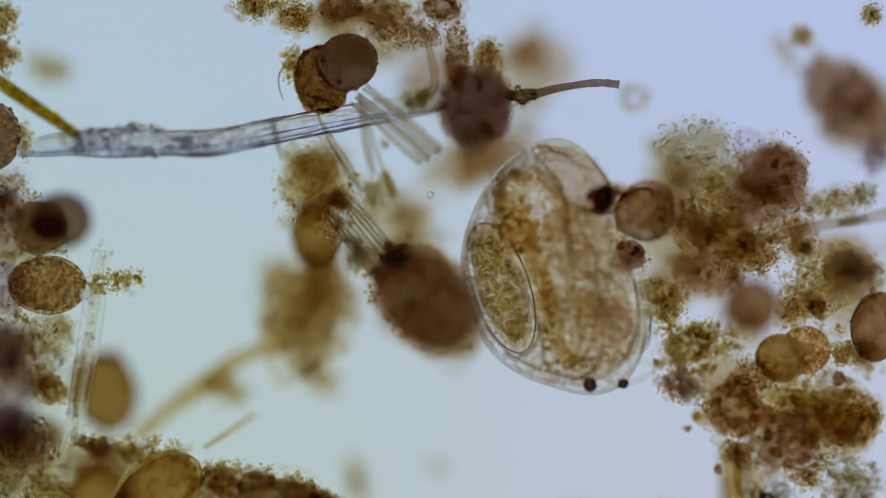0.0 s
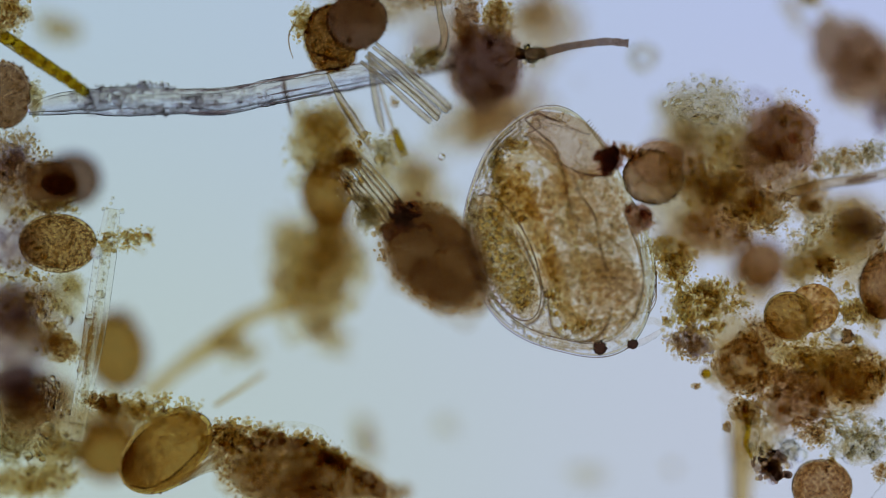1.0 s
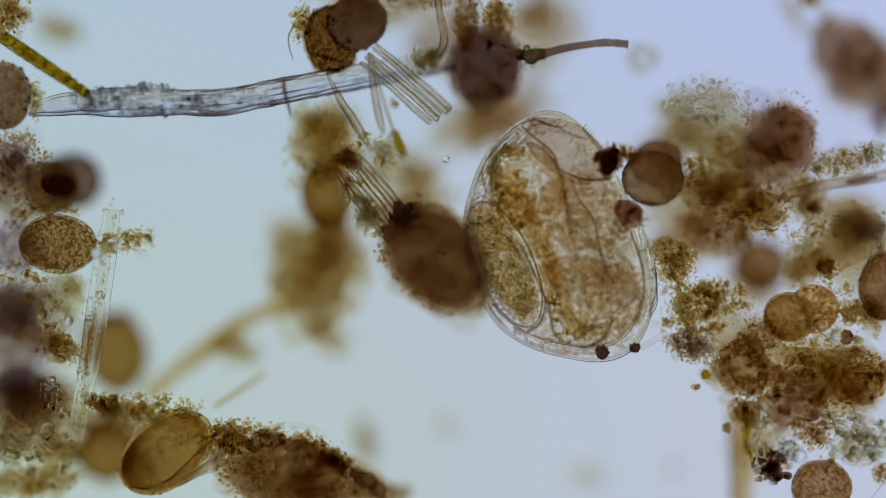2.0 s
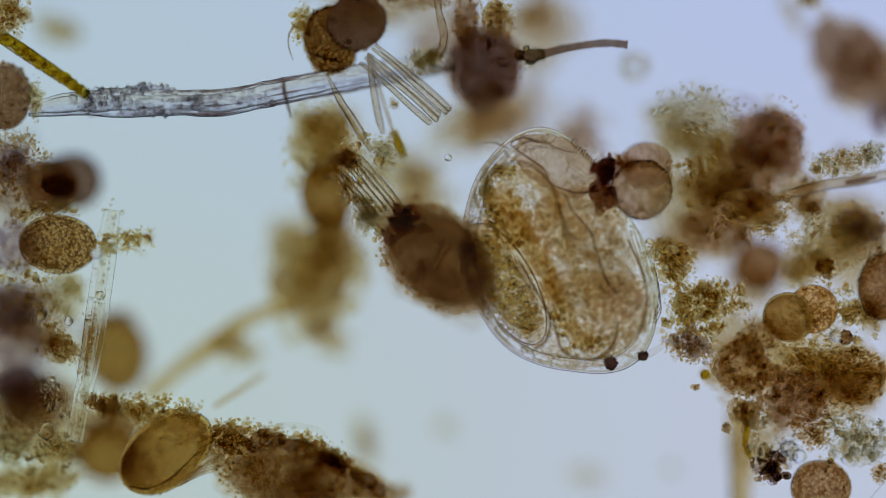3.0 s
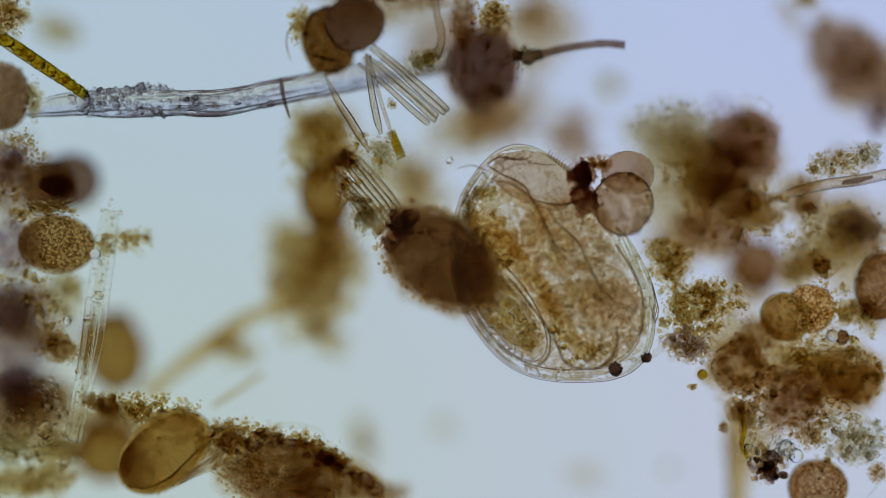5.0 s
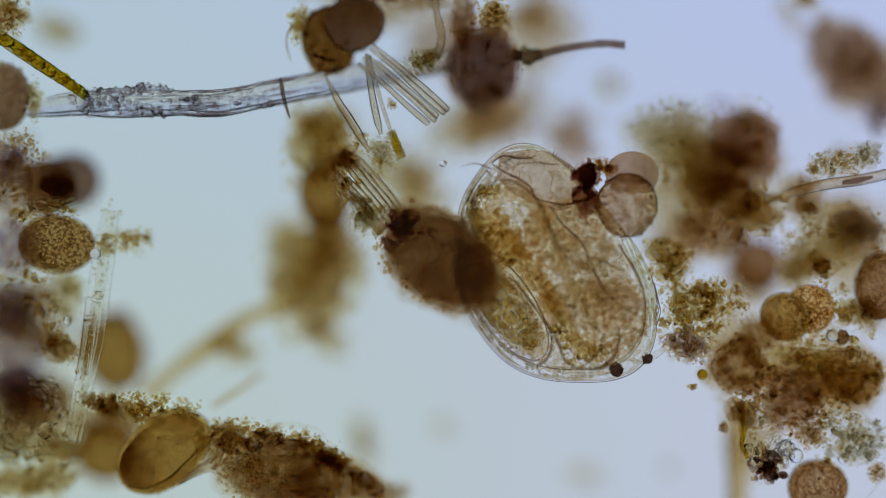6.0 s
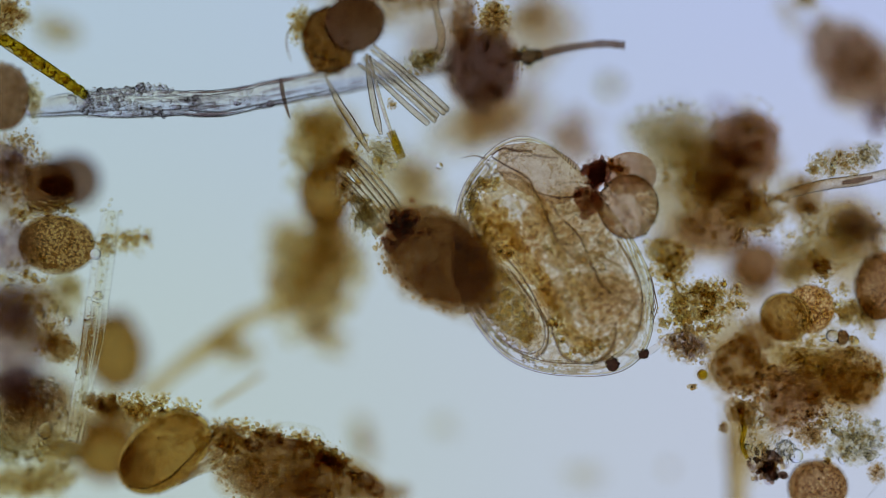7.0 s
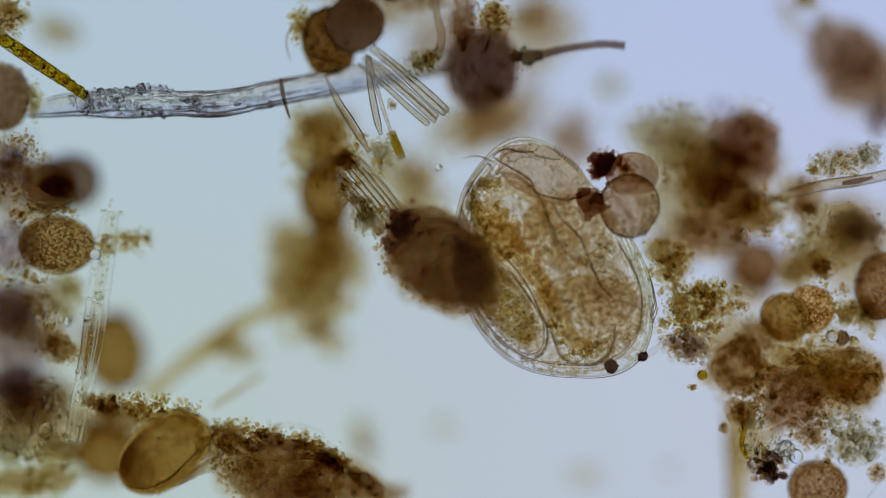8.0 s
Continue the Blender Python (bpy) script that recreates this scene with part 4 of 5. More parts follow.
clump("dark cap on the amber pollen grain", 216, 562, 70, (36, 24, 24), 0, [UMBER], 2, 0, seed=106)
clump("blue-black soft mass of debris", 36, 676, 95, (70, 54, 40), 0, [SLATE], 3, 0, seed=107, dense=3)
clump("purple-brown debris mass with fine granules", 55, 725, 120, (80, 60, 40), 0, [PLUM, RUST], 4, 120, 4, DARK_GRAIN, 108)
clump("clear granular floc beside the debris", 20, 790, 150, (60, 40, 20), 0, [FLOC], 3, 120, 6, CLEAR_GRAIN, 109, 0.2)
clump("brown debris layer along the edge", 60, 850, 150, (120, 36, 26), -6, [OLIVE, OCHRE], 4, 120, 4, DARK_GRAIN, 110)

# ---- lower left ----
amber = round_grain("large amber oval pollen grain", 294, 800, 192, (94, 62, 46), -38, AMBER, OCHRE, 120, fleck=40)
for i in range(4):
    part("dark_contents", Soup().blob((-40 - 4 * i, 20 + 3 * i, -4), (40 - 5 * i, 40 - 3 * i, 12), -38, 0.16, 2, 4, 9 + i), (RUST, UMBER, PLUM, UMBER)[i], amber)
part("dark_contents", Soup().blob((34, -42, -4), (42, 22, 10), -30, 0.2, 2, 4, 19), RUST, amber)
part("wall_fold", Soup().tube([(-62, 58, 10), (-30, 62, 16), (10, 44, 20), (40, 16, 20), (66, -10, 14)], [1, 2.6, 2.2, 3, 1], 8, 1, 0.25, 5), EDGE, amber)
round_grain("blurred amber pollen grain behind", 192, 796, 54, (62, 60, 48), -20, AMBER, RUST, 121)
clump("soft brown debris over the blurred pollen", 200, 745, 110, (90, 44, 26), 0, [RUST, OCHRE], 4, 60, 4, DARK_GRAIN, 132, 0.2)
clump("dark brown debris ridge with a grainy rim", 535, 852, 158, (185, 78, 56), 14, [RUST, UMBER, UMBER], 9, 420, 4.2, GRAIN, 122, 0.14, 0.8, dense=3)
clump("brown crumbly debris on the ridge", 405, 770, 180, (48, 34, 26), 0, [UMBER, OCHRE], 4, 160, 5, DARK_GRAIN, 123, 0.2)
for x, y, w, h, seed in ((484, 776, 17, 13, 1), (517, 786, 14, 10, 2), (452, 786, 14, 10, 3), (650, 850, 16, 11, 4), (668, 866, 14, 12, 5), (586, 812, 13, 9, 6)):
    clump("blackish brown crumb on the ridge", x, y, 206, (w * 1.35, h * 1.35, 12), 14, [UMBER, PLUM], 4, 26, 3.4, DARK_GRAIN, 400 + seed, 0.25, 0.85, dense=1)
granule_bed("golden grains along the rim of the ridge", 592, 816, 204, 66, 15, 34, 420, 3.0, 410, GRAIN, DARK_CRUMB)
granule_bed("pale grains along the top of the ridge", 478, 768, 206, 70, 9, 6, 240, 2.6, 411, GRAIN, DARK_CRUMB)
granule_bed("golden crumbs above the pollen grain", 275, 722, 206, 100, 20, 4, 520, 2.7, 124)
clump("brown crumbs beside the upright fibre", 185, 715, 190, (44, 22, 16), 20, [RUST], 3, 110, 4.5, DARK_GRAIN, 125, 0.2)
for i in range(6):
    fibre("straw-coloured plant hair beside the pollen grain", 355 + 3 * i, 840 - 4 * i, 205, [(-38, 18, 0), (0, -2 - i, 2), (34, -12 - 3 * i, 0)], [2, 3.5, 2], STRAW, "plant_hair", "plant fibre", 0.8, 0.1, seed=126 + i, group="hairs beside the pollen")
fibre("thin straight grey rod", 424, 690, 140, [(-44, 28, 10), (0, 0, 0), (44, -30, -20)], [3.5, 4.5, 4.5, 4], STEM, "rod", "rod", 1, 0.03)
fibre("curved clear hair over the ridge", 528, 760, 200, [(-52, -6, 0), (-10, -10, 4), (36, 0, 4), (52, 14, 0)], [3, 5, 5, 2], FAINT, "fine_hair", "hair", 0.8, 0)
clump("brown debris at the ridge's end", 700, 872, 110, (34, 26, 20), 0, [UMBER, RUST], 3, 20, 4, DARK_GRAIN, 127)
clump("ochre floc between the grains", 110, 800, 140, (60, 34, 20), 0, [OLIVE, OCHRE], 3, 60, 5, GRAIN, 128, 0.2)
fibre("blurred olive stem with knots deep in the water", 385, 605, 75, [(-130, 100, -10), (-60, 40, 0), (0, 0, 4), (60, -45, 4), (150, -75, 8)], [12, 14, 18, 15, 20], STEM, "stem", "stem", 0.8, 0.2)
clump("blurred olive knot on the stem", 418, 616, 75, (60, 34, 20), 20, [OLIVE, OCHRE], 4, 0, seed=129, sub=3)
clump("faint olive smear on the slide", 648, 782, 14, (20, 56, 10), -14, [OCHRE, OLIVE], 7, 0, seed=130, sub=3)
clump("faint grey smear on the slide", 790, 752, 8, (34, 26, 5), 0, [FLOC], 2, 0, seed=131, sub=3)

# ---- middle heap ----
clump("blurred ochre debris column", 572, 255, 125, (72, 94, 44), 10, [OCHRE, OLIVE, OCHRE], 5, 160, 5, GRAIN, 140, 0.2)
round_grain("amber oval pollen grain in the debris", 578, 345, 110, (46, 64, 44), -8, AMBER, OCHRE, 141)
clump("blurred ochre debris below the pollen grain", 564, 484, 92, (92, 122, 38), 12, [OCHRE, OLIVE, RUST], 7, 60, 6, GRAIN, 142, 0.25)
clump("pale blurred floc in water", 508, 424, 50, (44, 60, 20), 10, [OLIVE, OCHRE], 3, 0, seed=143, sub=3)
clump("pale blurred floc under the column", 588, 600, 50, (34, 52, 18), -20, [OLIVE, OCHRE], 3, 0, seed=144, sub=3)
oval = clump("dark brown oval debris lump with a rough surface", 775, 456, 258, (82, 118, 56), -38, [UMBER, UMBER, RUST, UMBER], 5, 420, 3.4, DARK_GRAIN, 145, 0.13, 0.9, dense=11)
part("crumb_crust", Soup().grains(110, (-62, -72, -56), (48, 28, 8), 3.8, 147, 0.3, 0.8, -40, 2), REDDISH, oval, "blackish crumbs at the tip", kind="stuff")
part("crumb_crust", Soup().grains(240, (-40, 0, -56), (52, 96, 8), 3.0, 148, 0.9, 0.22, -38), DARK_CRUMB, oval, kind="stuff")
clump("brown haze over the oval lump", 748, 335, 60, (64, 86, 26), 0, [OLIVE, OCHRE, RUST], 4, 0, seed=146, sub=3)
for i in range(7):
    u = (i - 3) * 10
    x, y, bend = 658 + 0.72 * u, 342 - 0.62 * u, rng.uniform(-4, 4)
    fibre("pale tubular plant hair in a bundle", x, y, 206 + rng.uniform(-4, 12), [(-40 + bend, -52 + rng.uniform(-8, 8), 0), (-10, -12, 4), (16, 20, 4), (40, 52, -6)], [4.6, 5.8, 6, 5], STRAW, "plant_hair", "plant fibre", 0.8, 0.04, 0.7, HOLLOW, 150 + i, "bundle of plant hairs")
granule_bed("clear granules along the hair bundle", 655, 372, 212, 46, 20, 48, 260, 2.6, 157, CLEAR_GRAIN, CRUMB, True)
clump("brown crumbs on the hair bundle", 612, 280, 218, (28, 26, 14), 0, [RUST, UMBER], 3, 110, 4.5, DARK_GRAIN, 158, 0.2)
clump("clear granules on the hair bundle", 650, 385, 222, (30, 30, 10), 40, [FLOC], 2, 90, 4.5, CLEAR_GRAIN, 159)
fibre("clear straight tubular bristle", 664, 165, 222, [(-12, -74, -20), (-3, -12, -4), (7, 40, 0), (15, 70, 0)], [2, 5.5, 6.5, 6.5, 3], STRAW, "bristle", "bristle", 0.8, 0.02, 0.75, HOLLOW)
fibre("fine brown bristle beside its twin", 682, 180, 224, [(-24, -84, 0), (-8, -20, 0), (6, 26, 0), (18, 60, 0)], [2.5, 3.6, 3.6, 2.4], STRAW, "bristle", "bristle", 1, 0)
fibre("pale tubular bristle crossing the clear fibre", 614, 190, 220, [(-36, -62, -24), (-8, -8, -6), (16, 30, 0), (44, 76, 0)], [2, 6, 8, 8, 3], STRAW, "bristle", "bristle", 0.8, 0.03, 0.72, HOLLOW)
short = fibre("short yellow-green algal fragment", 706, 254, 228, [(-10, -24, 0), (0, 0, 0), (10, 24, 0)], [7, 8, 7], ALGA_WALL, "algal_fragment", "alga", 0.8, 0.1)
part("cell", Soup().blob((0, 0, 0), (6.5, 20, 5), -22, 0.1, 2, 3, 5), CHLORO, short, "yellow-green cell contents")
clump("small dark brown crumb", 698, 182, 226, (9, 13, 8), -30, [UMBER], 2, 12, 3, DARK_GRAIN, 160)
clump("clear foamy granules in a heap", 683, 268, 215, (28, 30, 10), 0, [FLOC], 2, 50, 6, CLEAR_GRAIN, 161)

# ---- debris beyond the upper edge ----
clump("brown crumbly debris above the pollen grain", 470, -62, 165, (50, 30, 26), 0, [OCHRE, RUST], 4, 120, 4, DARK_GRAIN, 250, 0.2)
clump("ochre debris strand above the pollen grain", 540, -42, 160, (46, 34, 26), 20, [OCHRE, RUST], 5, 140, 4, GRAIN, 251, 0.2)
clump("dark brown debris above the air sac", 622, -58, 150, (58, 38, 30), 0, [RUST, UMBER, PLUM], 5, 120, 4, DARK_GRAIN, 252, 0.2, dense=2)
clump("brown debris at the upper edge", 700, -50, 140, (60, 36, 30), 0, [RUST, OCHRE], 5, 120, 4, DARK_GRAIN, 253, 0.2)
clump("dark debris at the head of the strand", 800, -58, 150, (50, 40, 30), 0, [UMBER, RUST, PLUM], 5, 140, 4, DARK_GRAIN, 254, 0.2, dense=2)
clump("small pale crumbs at the upper edge", 1555, -46, 178, (22, 24, 16), 0, [OLIVE], 2, 60, 3.6, GRAIN, 255, 0.2)
clump("ochre floc at the strand's end", 1432, -6, 120, (26, 24, 16), 0, [OCHRE, OLIVE], 3, 60, 4, GRAIN, 256, 0.2)
clump("brown debris at the upper corner", 20, -40, 170, (40, 34, 24), 0, [OCHRE, RUST], 4, 120, 4, GRAIN, 257, 0.2)
haze("soft brown bed beyond the upper edge", 640, -40, 70, 150, 46, 0, [RUST, OCHRE], 4, 258)

# ---- right side ----
clump("large dark red-brown debris mass deep in the water", 1522, 112, 95, (128, 76, 50), 38, [UMBER, PLUM, RUST], 6, 0, seed=170, sub=4, dense=4, fill=0.8)
clump("thin strand of debris above the dark mass", 1405, 22, 60, (18, 46, 16), -30, [OLIVE, OCHRE], 2, 0, seed=171, sub=3)
clump("dark plum-coloured debris at the edge", 1562, 205, 120, (34, 42, 30), 0, [SLATE, PLUM], 3, 60, 5, CLEAR_GRAIN, 172)
clump("purple-brown bank of debris", 1290, 340, 135, (80, 60, 44), 10, [PLUM, OCHRE, OLIVE], 3, 80, 5, DARK_GRAIN, 173)
clump("dark brown debris bank", 1262, 412, 120, (90, 54, 40), 14, [PLUM, RUST, OCHRE], 4, 120, 4, DARK_GRAIN, 174, 0.2, 0.7, dense=1)
round_grain("brown round pollen grain in the bank", 1345, 468, 74, (52, 48, 44), 0, PALE, PLUM, 175)
clump("ochre grainy debris beside the flea", 1175, 440, 180, (36, 30, 20), 0, [FLOC], 1, 120, 4, GRAIN, 176, 0.2)
clump("pale yellow floc of fine granules", 1470, 410, 150, (80, 60, 24), 0, [OLIVE, FLOC], 2, 160, 4.6, GRAIN, 177, 0.25, shell=0.2, spread=1.0)
clump("purple-grey soft debris in the floc", 1530, 416, 120, (56, 40, 28), 0, [OLIVE, SLATE], 3, 60, 4, DARK_GRAIN, 420, 0.2, 0.8)
clump("dark crumb below the tubular fibre", 1440, 366, 204, (20, 13, 10), 30, [UMBER, PLUM], 3, 30, 3.6, DARK_GRAIN, 421, 0.25)
clump("grey-brown crumbs in the floc", 1530, 395, 190, (52, 34, 24), 30, [SLATE, OCHRE], 2, 60, 4, DARK_GRAIN, 178, 0.3)
rod = fibre("yellowish tubular fibre with a dark core", 1500, 318, 225, [(-118, 30, -60), (-80, 18, -20), (-30, 6, 0), (30, -2, 2), (95, -16, 2)], [6, 9, 10, 10, 9], STRAW, flat=0.8, wob=0.03)
part("dark_core", Soup().tube([(-2, 3, 2), (24, -1, 2), (52, -7, 2)], [3, 4.5, 2.5], 8), BLACK, rod)
granule_bed("pale granules above the tubular fibre", 1490, 285, 200, 60, 20, -10, 300, 2.5, 179, CLEAR_GRAIN)
clump("pale clear granules at the edge", 1545, 270, 195, (28, 30, 16), 0, [FLOC], 2, 80, 5, CLEAR_GRAIN, 180)
round_grain("large purple-brown pollen grain at the bank's edge", 1566, 504, 186, (46, 62, 60), 8, PALE, OCHRE, 181, fleck=120)
clump("amber debris at the edge", 1548, 550, 120, (36, 44, 30), 0, [OCHRE, RUST], 2, 60, 4, GRAIN, 182)
two = thing("pollen_grain", 1400, 558, 200, "amber two-lobed pollen grain", "pollen", "pollen grains")
grain = part("grain_body", Soup().blob((-4, 2, 0), (46, 44, 24), 20, 0.02, 1.5, 4, 183), AMBER, two)
part("inner_wall", Soup().blob((-4, 2, 0), (41, 39, 19), 20, 0.03, 1.5, 4, 184), INNER, grain)
# Rust-tinted ring, put in to shade the limb of the body.
part("contents", Soup().tube([(-4 + 37 * math.cos(a), 2 + 35 * math.sin(a), 0) for a in np.linspace(0, 6.2832, 25)], [7, 10, 6, 9], 10, 0.5, 0.25, 5, 3), RUST, two)
part("air_sac", Soup().blob((40, -12, -4), (46, 43, 24), 0, 0.015, 1.5, 5, 9).outside((-4, 2, 0), (45, 43, 90)), BROWN, two)
part("surface_fleck_layer", Soup().grains(40, (-4, 2, 0), (45, 43, 24), 1.1, 6, 0.99, 0.04, 20), FLECK, two, kind="stuff")
part("wall_wrinkle_layer", wrinkles(34, (46, 44, 24), 20, 9, (-4, 2, 0)), STRAND, two, kind="stuff")
for i in range(2):
    part("inner_arc", Soup().tube([(-4 + (40 - 9 * i) * math.cos(a), 2 + (38 - 9 * i) * math.sin(a), 20) for a in np.linspace(-1.3, 1.2, 9)], [0.8, 2.2, 2.4, 0.8], 6), STRAND, two)
part("wall_fold", Soup().tube([(28, -38, 30), (40, -10, 36), (34, 20, 34), (16, 40, 24)], [2, 3.5, 3, 1.5], 8), RUST, two)
clump("golden grainy heap of debris", 1235, 535, 195, (70, 44, 24), -24, [FLOC, OLIVE], 1, 300, 4.2, GRAIN, 184, 0.25, shell=0.3, spread=0.9)
clump("dark grainy crumb beside the flea's head", 1222, 608, 200, (50, 34, 24), 10, [SLATE, UMBER], 4, 160, 5, DARK_GRAIN, 185, 0.15)
clump("brown crumbly debris heap", 1312, 648, 172, (64, 62, 46), 20, [RUST, UMBER, OCHRE], 4, 300, 3.8, DARK_GRAIN, 186, 0.24, 0.75, dense=1)
clump("dark purple-brown debris lump", 1405, 706, 165, (70, 66, 46), 0, [PLUM, RUST], 4, 180, 3.8, DARK_GRAIN, 187, 0.24, 0.75, dense=2)
clump("wide brown debris heap", 1512, 664, 160, (74, 66, 44), -10, [RUST, OCHRE, OCHRE], 4, 240, 3.8, GRAIN, 188, 0.24, 0.7, dense=1)
clump("ochre granules between the heaps", 1440, 640, 195, (70, 36, 16), 20, [OLIVE], 1, 240, 4.2, GRAIN, 189, 0.25, shell=0.3, spread=0.9)
clump("golden granules near the pollen grain", 1520, 550, 190, (40, 26, 14), 0, [OLIVE, OCHRE], 1, 90, 4, GRAIN, 190, 0.25)
clump("amber crumbs on the debris edge", 1322, 728, 205, (34, 28, 16), 40, [RUST, OCHRE], 4, 90, 5, DARK_GRAIN, 191, 0.2)
clump("brown speck beside the crumbs", 1288, 756, 205, (11, 12, 8), 0, [RUST], 2, 14, 3.5, DARK_GRAIN, 192)
ribbon = fibre("blurred upright tan stem with a dark edge", 1312, 805, 95, [(-8, -85, 0), (-4, -20, 0), (0, 40, 0), (2, 110, 0)], [15, 17, 18, 18], STEM, "stem", "stem", 0.5, 0.1)
part("dark_edge", Soup().tube([(-24, -85, 6), (-20, -20, 6), (-17, 40, 6), (-15, 110, 6)], [2, 3, 3.5, 3], 8, 0.8, 0.1), DARK_STEM, ribbon)
clump("black glassy crumbs in a heap", 1366, 826, 205, (36, 34, 18), 0, [SLATE, BLACK], 4, 140, 4.2, DARK_GRAIN, 193, 0.35, 0.36)
clump("clear glassy granules on the crumbs", 1395, 800, 225, (24, 26, 12), 0, [FLOC], 2, 22, 8, ICE, 194)
round_grain("small brown round grain beside the amber pollen", 1498, 596, 205, (13, 13, 16), 0, PALE, None, 185, "spore", "spore", "", 20)
round_grain("brown finely grained round spore", 1455, 862, 190, (54, 50, 40), 0, PALE, OCHRE, 195, "spore", "spore", "", 20)
clump("rust-brown lump between the granules", 1440, 770, 190, (34, 26, 20), 0, [RUST], 3, 60, 4, DARK_GRAIN, 196)
clump("heap of clear angular granules", 1525, 780, 195, (66, 46, 18), 0, [FLOC], 1, 180, 4.6, CLEAR_GRAIN, 197, 0.2, shell=0.2, spread=1.0)
clump("brown crumb at the edge", 1560, 835, 190, (22, 22, 16), 0, [RUST], 2, 30, 4, DARK_GRAIN, 198)
clump("small golden crumbs in a heap", 1460, 470, 190, (26, 24, 14), 0, [OCHRE], 2, 80, 4.5, DARK_GRAIN, 199)
clump("faint speck deep in the water", 1190, 830, 15, (14, 14, 8), 0, [OLIVE], 2, 0, seed=200, sub=3)
clump("faint haze on the slide", 1040, 840, 8, (50, 30, 5), 0, [FLOC], 2, 0, seed=201, sub=3)

# ---- more debris of the upper bank ----
bank = clump("ochre crumbly debris between the heaps", 1300, 262, 135, (72, 62, 40), 0, [OLIVE, FLOC], 3, 120, 4.0, GRAIN, 230, 0.2)
clump("brown crumbly debris of the bank", 1245, 335, 130, (62, 50, 36), 0, [OCHRE, FLOC], 3, 90, 4.5, DARK_GRAIN, 231, 0.2)
clump("brown debris lump of the bank", 1345, 372, 150, (64, 46, 36), 10, [OCHRE, OLIVE], 3, 120, 4.5, DARK_GRAIN, 232, 0.15)
clump("ochre debris below the drifting heap", 1425, 345, 140, (44, 50, 30), 0, [OCHRE, RUST], 4, 90, 4.5, DARK_GRAIN, 233, 0.2)
clump("ochre granular debris of the lower bank", 1200, 470, 175, (34, 40, 20), 0, [FLOC, OLIVE], 1, 120, 4, GRAIN, 234, 0.2)
clump("golden debris beside the brown pollen", 1420, 470, 150, (40, 50, 24), 20, [OCHRE, OLIVE], 4, 110, 4.5, GRAIN, 235, 0.2)
clump("brown debris behind the amber pollen", 1350, 590, 160, (50, 40, 30), 0, [RUST, OCHRE], 2, 140, 4.0, DARK_GRAIN, 236, 0.15)

# ---- loose granules over the banks ----
granule_bed("loose golden granules beside the flea", 1190, 470, 196, 44, 56, 10, 315, 2.6, 301)
granule_bed("golden granules over the crumbly heap", 1256, 545, 198, 84, 44, -24, 570, 2.6, 302)
granule_bed("brown granules over the debris heaps", 1350, 650, 194, 92, 52, 16, 480, 2.5, 303, DARK_GRAIN)
granule_bed("ochre granules around the amber pollen", 1478, 560, 194, 84, 60, 10, 420, 2.4, 304)
granule_bed("yellow granules over the pale floc", 1478, 425, 194, 84, 66, 0, 420, 2.3, 305, CLEAR_GRAIN)
granule_bed("brown granules over the wide heap", 1494, 668, 192, 78, 56, -10, 420, 2.5, 306, GRAIN)
granule_bed("brown granules over the purple lump", 1408, 722, 194, 74, 44, 0, 300, 2.5, 307, DARK_GRAIN)
granule_bed("clear granules round the crystals", 1500, 770, 196, 74, 44, 0, 420, 2.6, 308, CLEAR_GRAIN, CRUMB, True)
granule_bed("golden granules over the upper bank", 1310, 370, 186, 90, 60, 0, 480, 2.6, 309, DARK_GRAIN)
granule_bed("ochre granules over the drifting debris", 1250, 300, 178, 70, 66, 0, 315, 2.6, 310)
granule_bed("clear granules along the upright stem", 1345, 760, 198, 34, 50, 0, 210, 2.6, 311, CLEAR_GRAIN, CRUMB, True)
granule_bed("yellowish granules among the dark debris", 52, 520, 194, 66, 80, 0, 420, 2.4, 312)
granule_bed("pale granules in the corner debris", 62, 760, 194, 80, 90, 0, 570, 2.6, 313, CLEAR_GRAIN, CRUMB, True)
granule_bed("brown granules on the edge debris", 40, 300, 196, 50, 70, 0, 270, 2.4, 314, DARK_GRAIN)
granule_bed("brown granules over the tall heap", 862, 90, 198, 60, 92, 4, 300, 2.3, 315, DARK_GRAIN, DARK_CRUMB)
granule_bed("golden granules on the hair bundle", 622, 290, 198, 60, 70, 30, 315, 2.4, 316)
granule_bed("golden granules on the ridge", 520, 824, 206, 172, 46, 14, 900, 2.4, 317)

# ---- soft debris lying deep on the slide ----
haze("soft golden bed of debris under the drifting heap", 1310, 330, 60, 120, 80, 20, [OLIVE, FLOC], 2, 210)
haze("soft plum bed beside the tubular fibre", 1515, 370, 70, 80, 44, 0, [OCHRE, OLIVE], 3, 430)
haze("soft tan bed above the tubular fibre", 1500, 285, 70, 60, 34, -10, [OLIVE, OCHRE], 3, 431)
haze("soft tan bed between the flea and the bank", 1190, 340, 60, 80, 110, 10, [OLIVE, FLOC], 3, 432)
haze("faint pale floc under the upper crumbs", 1555, -46, 80, 24, 24, 0, [FLOC], 2, 433)
haze("soft olive bed of debris", 1215, 240, 45, 70, 60, 0, [OLIVE, OCHRE], 2, 211)
haze("soft brown debris bed beside the flea", 1210, 430, 60, 70, 50, 0, [RUST, OCHRE], 2, 212)
haze("soft ochre bed under the round pollen", 1330, 500, 50, 70, 60, 0, [OCHRE, RUST], 2, 213)
haze("soft ochre bed of debris at the edge", 1510, 450, 55, 80, 80, 0, [OLIVE, OCHRE], 2, 214)
haze("soft brown bed under the golden heap", 1290, 580, 60, 70, 60, 20, [OCHRE, OLIVE], 1, 215)
haze("wide soft ochre bed of debris", 1410, 640, 110, 150, 90, 0, [OCHRE, OLIVE], 1, 216)
